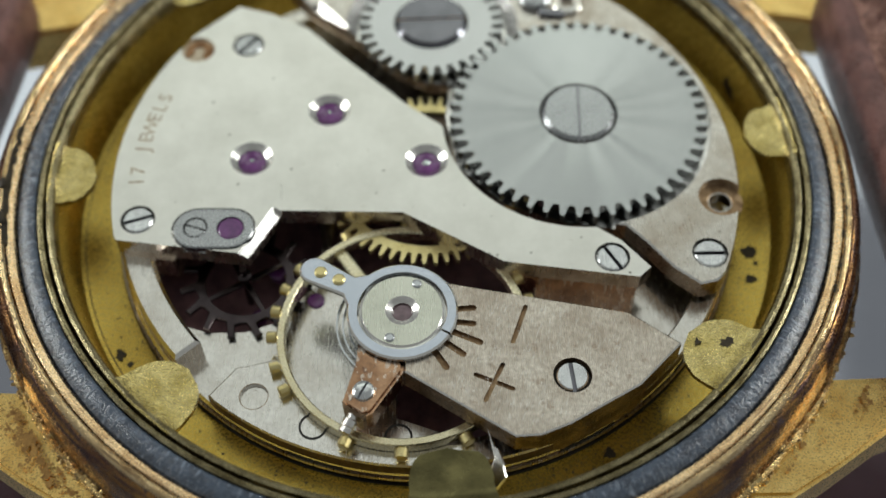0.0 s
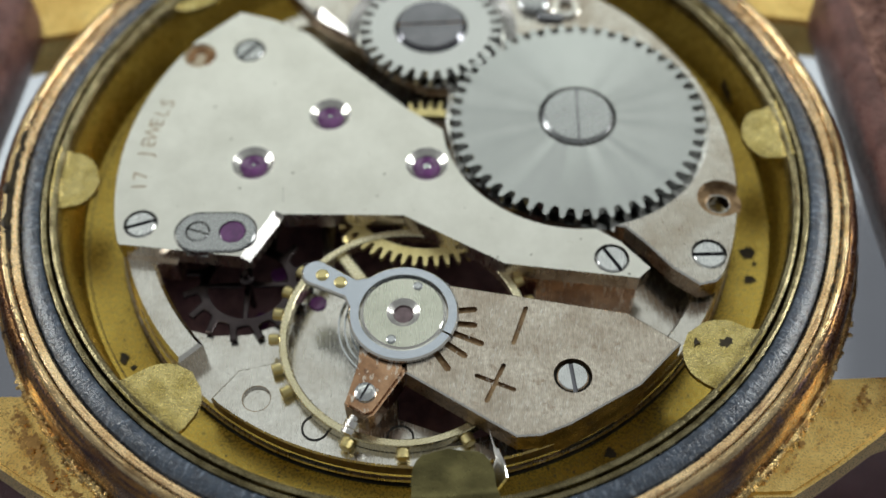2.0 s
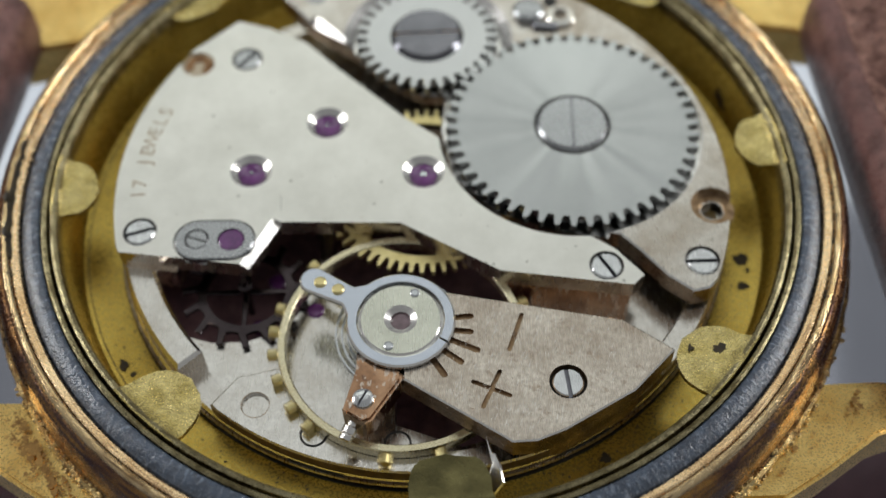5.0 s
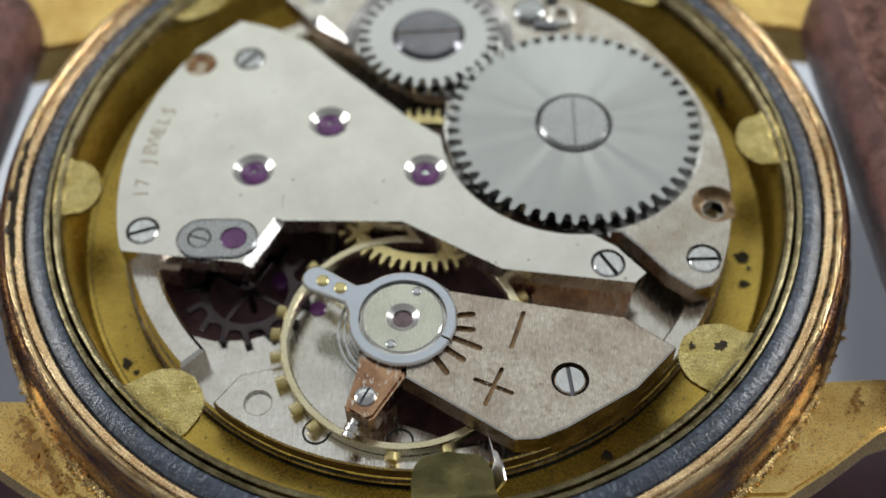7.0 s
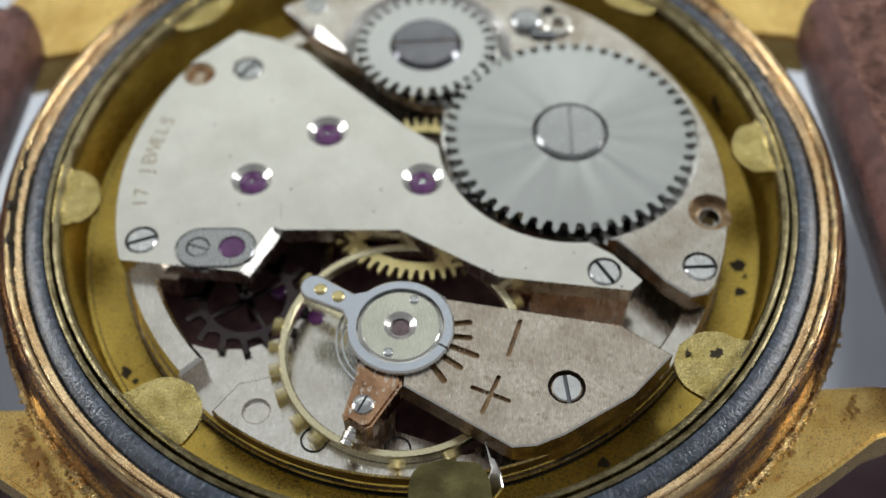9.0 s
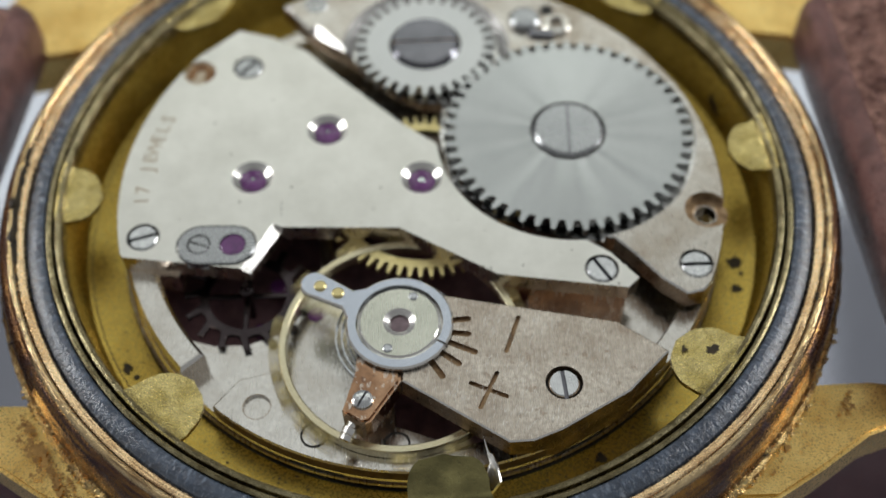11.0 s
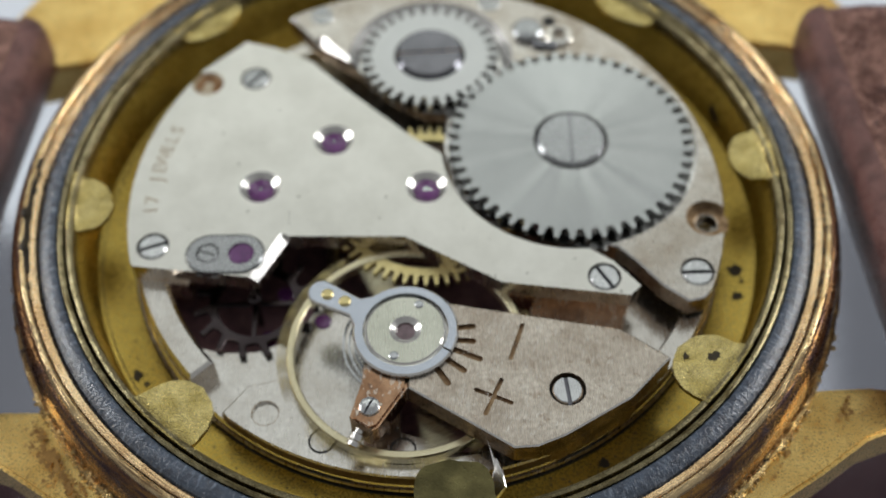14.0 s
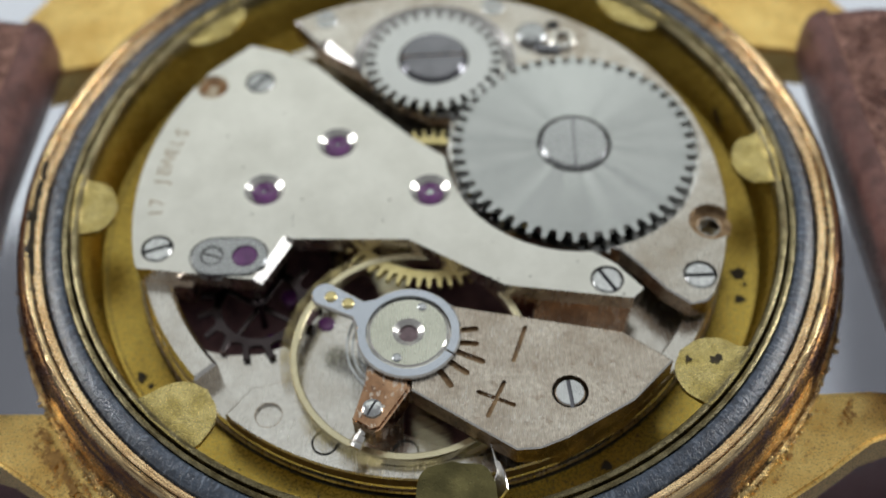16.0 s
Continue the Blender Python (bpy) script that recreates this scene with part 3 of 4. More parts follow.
def scuffs(sx, spots, seed):
    """Small brown stains on a lug, thickest along the crusted edge: angle, its spread, distance from the edge, count."""
    rng = random.Random(seed)
    out = bmesh.new()
    for angle, spread, off, count in spots:
        for i in range(count):
            a, r = radians(rng.gauss(angle, spread)), 18.42 + off + abs(rng.gauss(0, 0.3))
            px, py = r * math.cos(a), r * math.sin(a)
            if py > -9.3 or px * 0.42 - py > 18.9:
                continue
            one = blot(rng.uniform(0.02, 0.06) * rng.choice((1, 1, 1, 2.2)), i + seed)
            for v in one.verts:
                v.co.z *= 0.15
            bmesh.ops.rotate(one, cent=(0, 0, 0), matrix=Matrix.Rotation(rng.uniform(0, 6), 3, "Z"), verts=one.verts)
            bmesh.ops.translate(one, vec=(sx * px, py, -1.998 - 0.03 * max(0, px - 15.5) ** 2 + 0.0001 * i), verts=one.verts)
            scrap = bpy.data.meshes.new("scrap")
            one.to_mesh(scrap)
            one.free()
            out.from_mesh(scrap)
            bpy.data.meshes.remove(scrap)
    return out


part("stain", scuffs(1, ((-31, 1.2, 1.0, 22), (-29, 0.8, 1.6, 8), (-40, 5, 0.0, 20)), 3), BROWN_SPOT, case, "small brown stains on the lug", at=(0, 0, 0))
part("stain", scuffs(-1, ((-38, 5, 0.0, 170), (-40, 4, 0.25, 60), (-35, 3, 0.5, 18)), 8), BROWN_SPOT, case, "small brown stains on the lug", at=(0, 0, 0))

STRAP = [(19.3, -3.1), (18.8, -2.5), (18.55, -1.2), (18.58, 0.0), (18.72, 0.6), (19.05, 0.96), (19.5, 1.06)]
LINING = [(19.5, 1.0), (21.5, 1.12), (25.0, 0.8), (30.0, -1.0), (37.0, -6.5), (44.0, -16.0), (50.0, -25.0), (56.0, -28.6), (72.0, -28.8)]
OUTER = [(72.0, -29.98), (55.0, -29.98), (48.5, -27.0), (42.0, -17.5), (35.0, -8.2), (28.0, -3.0), (23.0, -2.0)]


def band(sx, top, back, half, bulge):
    """A stretch of strap: a closed outline carried across its width, its edges rounded over."""
    bm = bmesh.new()
    prof = top + back
    cols = []
    for i in range(29):
        y = half * math.sin(math.pi * (i / 28 - 0.5))
        e = bulge * max(0, (abs(y) / half - 0.93) / 0.07) ** 2
        cols.append([bm.verts.new((sx * (x + e * 0.8), y + 0.04 * noise.noise((x, y, 0)), z - e + 0.05 * noise.noise((x * 0.7, y * 0.9, 2)))) for x, z in prof])
    k = len(prof)
    for p, q in zip(cols, cols[1:]):
        for j in range(k):
            bm.faces.new((p[j], q[j], q[(j + 1) % k], p[(j + 1) % k]))
    bm.faces.new(cols[0])
    bm.faces.new(cols[-1])
    bmesh.ops.rotate(bm, cent=(sx * 18.6, 9.7, 0), matrix=Matrix.Rotation(radians(2.9 if sx > 0 else -6.0), 3, "Z"), verts=bm.verts)
    return bm


def fibres(sx, seed, count):
    """Short curled fibres lying on the lining near the case."""
    rng = random.Random(seed + sx)
    bm = bmesh.new()
    for i in range(count):
        x, y, way = rng.uniform(19.9, 25.5), rng.uniform(-8.6, 8.6), rng.uniform(0, 6.28)
        length, curl, wide = rng.uniform(0.25, 0.8), rng.uniform(-1.4, 1.4), rng.uniform(0.02, 0.05)
        prev = None
        for k in range(5):
            px, py = x + math.cos(way) * length * k / 4, y + math.sin(way) * length * k / 4
            z = float(np.interp(px, [p[0] for p in LINING], [p[1] for p in LINING])) + 0.03 + 0.12 * math.sin(math.pi * k / 4)
            w = wide * (1 - 0.2 * k)
            pair = [bm.verts.new((sx * (px - math.sin(way) * w), py + math.cos(way) * w, z)), bm.verts.new((sx * (px + math.sin(way) * w), py - math.cos(way) * w, z + 0.02))]
            if prev:
                bm.faces.new((prev[0], prev[1], pair[1], pair[0]))
            prev, way = pair, way + curl / 4
    bmesh.ops.rotate(bm, cent=(sx * 18.6, 9.7, 0), matrix=Matrix.Rotation(radians(2.9 if sx > 0 else -6.0), 3, "Z"), verts=bm.verts)
    return bm


for sx in (-1, 1):
    t = thing("watch_strap", (-0.12 if sx > 0 else 0.3, 0.95 if sx > 0 else 1.7, 0), "dark brown leather strap with rough suede lining", "strap", "watch straps")
    part("outer_leather", band(sx, STRAP + [(x, z - 0.25) for x, z in LINING], OUTER, 9.7, 0.5), LEATHER, t, "smooth dark brown leather", smooth=60)
    part("lining", band(sx, LINING, [(x, z - 0.4) for x, z in reversed(LINING)], 9.0, 0.3), SUEDE, t, "rough brown suede lining", smooth=60)
    for tone, seed, label in ((SUEDE, 5, "raised brown nap"), (LEATHER, 6, "dark matted nap")):
        tagged(part("nap", fibres(sx, seed, 620), tone, t, label, smooth=80), kind="stuff")
    bar = solid([(0.45, -10.1), (0.45, 10.1)], 16)
    bmesh.ops.rotate(bar, cent=(0, 0, 0), matrix=Matrix.Rotation(radians(90), 3, "X"), verts=bar.verts)
    part("spring_bar", bar, STEEL, case, at=(sx * 20.2, 0.95, -3.0))

# ---------------------------------------------------------------- movement
plate = thing("watch_movement", (0, 0, 0), "mechanical watch movement on a round nickel main plate", "movement")
bm = prism(disc(13.08, 140, MX, MY), -4.0, -2.0, 0.12)
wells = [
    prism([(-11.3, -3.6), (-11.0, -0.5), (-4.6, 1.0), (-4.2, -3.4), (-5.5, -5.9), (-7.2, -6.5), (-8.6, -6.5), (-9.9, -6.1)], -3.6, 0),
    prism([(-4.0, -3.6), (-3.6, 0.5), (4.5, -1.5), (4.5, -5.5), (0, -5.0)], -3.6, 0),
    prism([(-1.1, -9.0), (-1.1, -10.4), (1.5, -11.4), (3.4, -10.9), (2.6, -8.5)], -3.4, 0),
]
part("main_plate", sided(cut(bm, wells)), [PLATE, WELL_SHADE, SHADED_SIDE], plate, "light nickel main plate")
part("edge_lip", lathe([(13.0, -2.42), (13.0, -2.3), (13.16, -2.27), (13.2, -2.34), (13.18, -2.42)], 140, cx=MX, cy=MY), DULL, plate)
part("edge_gap", lathe([(13.0, -2.7), (13.0, -2.6), (13.24, -2.6), (13.24, -2.7)], 140, cx=MX, cy=MY), BLACK, plate)

for a0, a1 in ((292.5, 303.0), (246.0, 256.0), (318.0, 322.0)):
    part("edge_slot", lathe([(13.02, -2.46), (13.02, -2.10), (13.10, -2.10), (13.10, -2.46)], 14, a0, a1, cx=MX, cy=MY), BLACK, plate, "dark slot in the plate's edge")


def moving(name, at, label):
    """A carrier for a part of the movement that turns about its own staff."""
    ob = new(name)
    ob.empty_display_size = 0.001
    ob.parent = plate
    ob.location = Vector(at) * MM
    ob["mm"], ob["label"] = tuple(at), label
    return ob


def sector(r0, r1, a0, a1, n=30):
    return arc(MX, MY, r1, a0, a1, n) + arc(MX, MY, r0, a1, a0, n)


part("rim_step", sided(prism(sector(11.75, 12.95, 150, 221.5), -2.0, -0.9, 0.14), 1, 2), [PLATE, NICKEL_SIDE, BRIGHT], plate)
bm = prism([(-8.26, -9.65), (-7.28, -8.44), (-6.87, -8.37), (-5.75, -8.1)] + arc(-0.78, -7.2, 4.72, 192, 256, 16) + arc(MX, MY, 12.15, 263, 335, 30)
           + arc(MX, MY, 13.05, 335, 231.5, 60), -2.0, -1.35, 0.07)
bm = sided(cut(bm, [solid([(0.55, -1.50), (0.55, 0)], 32, -6.5, -9.72)]), 2, 3)
part("plate_block", bm, [PLATE, PLATE, SHADED_SIDE, DULL], plate)
# thin dark ring drawn in place of the shading at the hole's lip
part("hole_edge", lathe([(0.54, -0.02), (0.54, 0.004), (0.565, 0.004), (0.565, -0.02)], 32), EDGE, plate, at=(-6.5, -9.72, -1.35))



def scratches(strokes):
    """Fine raised-edge scratches: centre, direction, length and half width of each."""
    bm = bmesh.new()
    for x, y, way, length, wide in strokes:
        u, v = Vector((math.cos(way), math.sin(way))) * length / 2, Vector((-math.sin(way), math.cos(way))) * wide
        bm.faces.new([bm.verts.new(c) for c in ((x - u.x, y - u.y, 0.002), (x - v.x, y - v.y, 0.006), (x + u.x, y + u.y, 0.002), (x + v.x, y + v.y, 0.006))])
    return bm


# the block's front edge is worn bright
rng = random.Random(21)
strokes = []
for i in range(190):
    a, r = radians(rng.uniform(233, 282)), 12.98 - abs(rng.gauss(0, 0.22))
    if i % 5 == 0:
        a, r = radians(rng.uniform(233, 262)), rng.uniform(11.9, 12.8)
    x, y = MX + r * math.cos(a), MY + r * math.sin(a)
    if math.hypot(x + 0.78, y + 7.2) > 4.95 and math.hypot(x + 6.5, y + 9.72) > 0.95:
        strokes.append((x, y, rng.gauss(0.55, 0.5), rng.uniform(0.06, 0.34), rng.uniform(0.006, 0.016)))
tagged(part("scratches", scratches(strokes), BRIGHT, plate, "fine bright scratches", at=(0, 0, -1.35)), kind="stuff")

# train bridge
R_ARC = 5.85
bridge = thing("train_bridge", (0, 0, 0), "brushed nickel train bridge with jewel sinks, marked 17 JEWELS", "watch bridge")
edge = ([(-12.35, -3.27)] + list(reversed(arc(MX, MY, 13.02, 149, 195, 16))) + [(-10.36, 8.1), (-8.44, 9.91), (-6.9, 9.4), (-5.21, 8.44), (-3.73, 6.81), (-0.66, 3.71), (0.95, 2.4)]
        + arc(6.72, 2.84, R_ARC, 184, 273, 24) + [(7.96, -3.68), (9.01, -4.98), (8.52, -5.45), (3.24, -4.62), (-0.81, -2.12), (-5.84, -1.93), (-7.01, -4.06)])
JEWELS = ((-4.03, 3.46), (-7.21, 0.83), (0.17, 0.57))
sinks = [solid([(0.60, -0.6), (0.60, -0.20), (0.90, 0.01), (0.90, 0.5)], 40, x, y) for x, y in JEWELS]
SCREWS = ((-11.6, -2.27, 18), (7.52, -4.49, -60), (-7.85, 7.43, 50))
sinks += [solid([(0.70, -0.35), (0.70, 0.5)], 40, x, y) for x, y, a in SCREWS]
sinks.append(prism(stadium(-9.15, -2.77, -7.78, -2.8, 1.03), -0.3, 0.5))
sinks.append(solid([(0.75, -0.4), (0.75, 0.5)], 28, -10.1, 7.2))
# the slanting edge beside the balance is broken by a broad polished facet


def facet(p, q, outward, top, inset, drop):
    """A wedge that takes the upper edge off a plate between p and q."""
    out = Vector((*outward, 0))
    bm = bmesh.new()
    ends = [[bm.verts.new(Vector((*at, top)) + out * n + Vector((0, 0, z))) for n, z in ((-inset, 0.02), (0.01, -drop), (0.5, -drop), (0.5, 0.02))] for at in (p, q)]
    for i in range(4):
        bm.faces.new((ends[0][i], ends[0][(i + 1) % 4], ends[1][(i + 1) % 4], ends[1][i]))
    bm.faces.new(ends[0])
    bm.faces.new(list(reversed(ends[1])))
    return bm


sinks.append(facet((-5.83, -1.91), (-7.30, -4.59), (0.876, -0.481), 0, 0.38, 0.36))
sinks.append(prism([(-5.83, -1.35), (-5.80, -1.35), (-5.84, -0.55), (-5.87, -0.55)], -0.05, 0.5))
part("bridge_body", sided(cut(prism(list(reversed(edge)), -0.85, 0.0, 0.07), sinks), 2, 3), [NICKEL, SINK, NICKEL_SIDE, BRIGHT], bridge)
part("foot", prism([(-12.2, -3.45), (-10.1, -3.75), (-9.9, -3.0), (-9.9, -1.5), (-12.3, -1.5)], -2.0, -0.85), NICKEL_SIDE, bridge)
part("corroded_floor", solid([(0.74, -0.41), (0.74, -0.12), (0.5, -0.08)], 28, -10.1, 7.2), CREAM, bridge, "pale corrosion in an empty screw hole")
part("rust_patch", worn(lathe([(0.22, -0.12), (0.30, 0.0), (0.48, 0.02), (0.62, -0.03), (0.66, -0.12)], 30, -60, 215, cx=-10.05, cy=7.15), 0.03, 2.5), RUST, bridge, "broken ring of brown rust")

part("plate_wall", prism([(3.4, -4.7), (8.5, -5.35), (8.3, -4.0), (3.6, -3.8)], -2.0, -0.87), COPPERY, plate, "coppery brown wall under the bridge")

# barrel bridge
barrel = thing("barrel_bridge", (0, 0, 0), "nickel barrel bridge under the winding wheels", "watch bridge")
edge = ([(8.25, -2.85), (9.0, -3.7), (9.95, -4.95), (10.9, -5.75), (11.57, -5.6), (11.95, -5.25)] + arc(MX, MY, 13.1, -24, 120, 60)
        + [(-5.15, 9.98), (-2.85, 8.07), (-1.2, 6.3), (0.2, 5.4), (1.2, 5.3), (1.0, 3.4), (1.5, 0.6), (3.4, -1.4), (6.0, -2.4)])
sinks = [solid([(5.72, -0.55), (5.72, 0.5)], 96, 6.72, 2.84), solid([(3.42, -0.55), (3.42, -0.42), (3.98, -0.095), (3.98, 0.5)], 96, 0.44, 8.5),
         solid([(0.72, -0.45), (0.72, 0.5)], 40, 11.45, -4.3), solid([(0.46, -1.3), (0.46, -0.5), (0.95, -0.5), (0.95, 0.5)], 36, 12.30, -1.52)]
sinks.append(facet((-5.0, 10.05), (-2.95, 7.72), (-0.75, -0.66), -0.1, 0.36, 0.26))
part("bridge_body", sided(cut(prism(edge, -1.1, -0.1, 0.07), sinks), 2, 3), [DULL, SINK, BARREL_EDGE, BRIGHT], barrel)
part("bushing", lathe([(0.46, -1.0), (0.46, -0.52), (0.54, -0.46), (0.94, -0.46), (0.94, -0.9)], 36), GROOVE, barrel, "brown bushing in the counterbored hole", at=(12.30, -1.52, 0))

# balance cock
BX, BY = -0.78, -7.2
cock = thing("balance_cock", (0, 0, 0), "tarnished nickel balance cock with plus and minus marks", "balance cock")
edge = [(0.6, -5.75), (7.84, -7.29), (9.68, -8.69), (7.98, -10.4), (5.28, -11.94), (4.2, -12.36), (3.3, -12.4), (-0.70, -9.7), (-0.72, -8.6), (-1.4, -7.6), (-1.2, -5.6)]
marks = [stadium(3.92, -6.99, 3.37, -8.52, 0.09, 4), stadium(1.94, -9.89, 3.28, -10.5, 0.09, 4), stadium(2.95, -9.48, 2.27, -10.94, 0.09, 4)]
for x0, y0, x1, y1 in ((1.1, -7.06, 1.93, -7.0), (1.1, -7.6, 1.91, -7.7), (1.0, -7.98, 2.14, -8.52), (0.85, -8.5, 1.5, -9.02), (0.45, -8.9, 0.86, -9.56)):
    marks.append(stadium(x0, y0, x1, y1, 0.13, 4))
tools = [prism(m, 0.26, 1.0) for m in marks] + [solid([(0.72, -0.1), (0.72, 1.0)], 40, 5.5, -9.97)]
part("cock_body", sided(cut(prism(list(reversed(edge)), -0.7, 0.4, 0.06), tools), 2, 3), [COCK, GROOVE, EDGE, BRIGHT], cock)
rng = random.Random(8)
strokes = []
while len(strokes) < 330:
    x, y, way, length = rng.uniform(0.2, 7.4), rng.uniform(-11.9, -6.2), rng.gauss(1.15, 0.16), rng.uniform(0.08, 0.5)
    inside = all((q[0] - p[0]) * (y - p[1]) - (q[1] - p[1]) * (x - p[0]) < -0.35 * math.dist(p, q) for p, q in zip(edge[:7], edge[1:8]))
    clear = math.hypot(x - 5.5, y + 9.97) > 1.1 and math.hypot(x - BX, y - BY) > 2.5
    for m in marks:
        clear = clear and min(math.hypot(x - c[0], y - c[1]) for c in m) > 0.22 + length * 0.5
    if inside and clear and rng.random() < 1.1 - x / 9:
        strokes.append((x, y, way, length, rng.uniform(0.004, 0.011)))
tagged(part("scratches", scratches(strokes), BRIGHT, cock, "fine bright scratches", at=(0, 0, 0.4)), kind="stuff")
part("stud_arm", prism([(-0.72, -8.6), (-1.4, -7.6), (-2.4, -7.9), (-2.5, -9.26), (-2.95, -10.85), (-2.85, -11.05), (-2.2, -11.5), (-1.85, -11.35), (-0.73, -9.68)], -0.7, 0.39, 0.12, seg=2), COPPERY, cock, "coppery worn stud arm")
part("arm_tip", prism([(-2.98, -10.80), (-2.30, -11.30), (-1.92, -11.30), (-2.20, -11.56), (-2.90, -11.10)], -0.68, 0.33, 0.08), EDGE, cock, "dark end of the stud arm")
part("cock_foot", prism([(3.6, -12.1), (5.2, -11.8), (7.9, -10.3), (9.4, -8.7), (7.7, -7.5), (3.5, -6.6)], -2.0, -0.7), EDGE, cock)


def screw(x, y, z, r, angle, label="flat slotted steel screw head", sink=None, mat=None):
    t = thing("screw", (x, y, z), label, "screw", "movement screws")
    part("head", slotted_head(r, -0.3, 0.0, angle, r * 0.27, 0.16), [mat or SCREW, DARK_STEEL], t)
    if sink:
        part("sink", solid([(sink, -0.36), (sink, -0.30)], 40), BLACK, t)
    return t


for x, y, a in SCREWS:
    screw(x, y, 0.0, 0.62, a, sink=0.69, mat=GREY_STEEL if y > 5 else None)
screw(11.45, -4.3, -0.12, 0.64, 0, sink=0.7)
screw(5.5, -9.97, 0.36, 0.60, 95, sink=0.71)
screw(-4.85, 11.67, -0.06, 0.6, 10, mat=GREY_STEEL)
screw(3.46, 12.3, -0.06, 0.6, 10, mat=GREY_STEEL)

for x, y in JEWELS:
    t = thing("jewel", (x, y, -0.2), "domed purple ruby jewel bearing in a polished sink", "jewel bearing", "train jewels")
    part("stone", solid([(0.6, -0.35), (0.6, -0.06), (0.52, 0.02), (0.3, 0.06), (0.08, 0.0)], 32), RUBY, t)
    wide = 0.15 if x > 0 else 0.07
    part("pivot", solid([(wide, -0.1), (wide, 0.05), (wide * 0.7, 0.09)], 16), STEEL, t)

cap = thing("cap_plate", (0, 0, 0), "oval steel cap plate with a screw and purple end stone", "cap plate")
part("plate_body", cut(prism(stadium(-9.15, -2.77, -7.78, -2.8, 0.97), -0.3, 0.06, 0.05), [solid([(0.56, -0.1), (0.56, 1)], 36, -7.78, -2.8), solid([(0.5, -0.02), (0.5, 1)], 36, -9.2, -2.75)]), [GREY_STEEL, BLACK], cap)
part("stone", solid([(0.55, -0.2), (0.55, 0.0), (0.48, 0.04)], 36, -7.78, -2.8), RUBY, cap, "purple end stone")
bm = slotted_head(0.48, -0.2, 0.05, -20, 0.08, 0.1)
part("screw_head", bm, [GREY_STEEL, BLACK], cap, at=(-9.2, -2.75, 0))


def engrave(text, r, a0, a1, size):
    """Letters set along the rim, read clockwise."""
    bm = bmesh.new()
    for i, ch in enumerate(text):
        if ch == " ":
            continue
        cu = bpy.data.curves.new("letter", "FONT")
        cu.body, cu.size, cu.align_x, cu.align_y = ch, size, "CENTER", "CENTER"
        ob = new("letter", cu)
        bpy.context.view_layer.update()
        me = bpy.data.meshes.new_from_object(ob.evaluated_get(bpy.context.evaluated_depsgraph_get()))
        a = a0 + (a1 - a0) * i / (len(text) - 1)
        me.transform(Matrix.Translation((MX + r * math.cos(radians(a)), MY + r * math.sin(radians(a)), 0.004)) @ Matrix.Rotation(radians(a - 90), 4, "Z"))
        bm.from_mesh(me)
        bpy.data.objects.remove(ob)
        bpy.data.curves.remove(cu)
        bpy.data.meshes.remove(me)
    return bm


part("engraving", engrave("17 JEWELS", 12.0, 183, 160.5, 0.88), ENGRAVED, bridge, "stamped words 17 JEWELS")

# click work beside the ratchet wheel
click = thing("click", (5.25, 10.1, 0), "grey steel click screw beside the ratchet wheel", "click")
part("screw_head", solid([(0.75, -0.12), (0.75, 0.14), (0.62, 0.24), (0.3, 0.28)], 36), GREY_STEEL, click)
part("boss", lathe([(0.3, -0.12), (0.3, 0.1), (0.42, 0.14), (0.62, 0.12), (0.7, 0.04), (0.7, -0.12)], 32), PLATE, click, at=(6.75, 9.75, 0))
part("spring", prism(stadium(5.6, 9.2, 6.4, 9.1, 0.22, 6), -0.12, 0.1, 0.04), DARK_STEEL, click, at=(0, 0, 0))
part("hole", solid([(0.34, -0.14), (0.34, -0.085)], 24), BLACK, click, at=(6.35, 10.85, 0))

# winding wheels
ratchet = thing("ratchet_wheel", (6.72, 2.84, 0), "radially brushed steel ratchet wheel with square teeth", "toothed wheel")
part("wheel_disc", gear(5.54, 5.02, 50, -0.2, 0.24, 2, edge=0.0), SUNRAY, ratchet)
part("screw_head", slotted_head(1.58, 0.0, 0.40, 88, 0.10, 0.08, 0.16, 56), [GREY_STEEL, DARK_STEEL], ratchet, "large flat slotted screw")
part("recess_ring", lathe([(1.58, 0.2), (1.58, 0.26), (1.68, 0.26), (1.68, 0.2)], 56), BLACK, ratchet)
crown = thing("crown_wheel", (0.44, 8.5, 0), "small steel crown wheel with large dark screw", "toothed wheel")
part("wheel_disc", gear(3.3, 2.75, 32, -0.3, 0.2, 3), CROWN_STEEL, crown)
part("screw_head", slotted_head(1.85, 0.0, 0.42, 2, 0.12, 0.08, 0.38, 56), [DARK_STEEL, GROOVE], crown, "large dark polished screw")

# regulator and shock setting on the cock
reg = thing("regulator", (BX, BY, 0), "grey-blue steel regulator ring with pointer arm and brass pins", "regulator")
ex, ey = -3.42, 1.92
side = math.degrees(math.atan2(ey, ex))
arm = arc(ex, ey, 0.58, side - 90, side + 90, 10)
pts = arc(0, 0, 2.12, side + 22, side - 22 + 360, 60)
neck = [(ex * 0.60 + 0.47 * math.cos(radians(side + 90 * s)), ey * 0.60 + 0.47 * math.sin(radians(side + 90 * s))) for s in (-1, 1)]
pts = pts + [neck[0]] + arm + [neck[1]]
bm = sided(cut(prism(pts, 0.45, 0.66, 0.07), [solid([(1.72, 0), (1.72, 1)], 56), prism(stadium(1.6 * math.cos(radians(-31)), 1.6 * math.sin(radians(-31)), 2.3 * math.cos(radians(-31)), 2.3 * math.sin(radians(-31)), 0.045, 3), 0.0, 1.0)]), 2, 3)
part("ring", bm, [BLUE_STEEL, STEEL, STEEL, BRIGHT], reg)
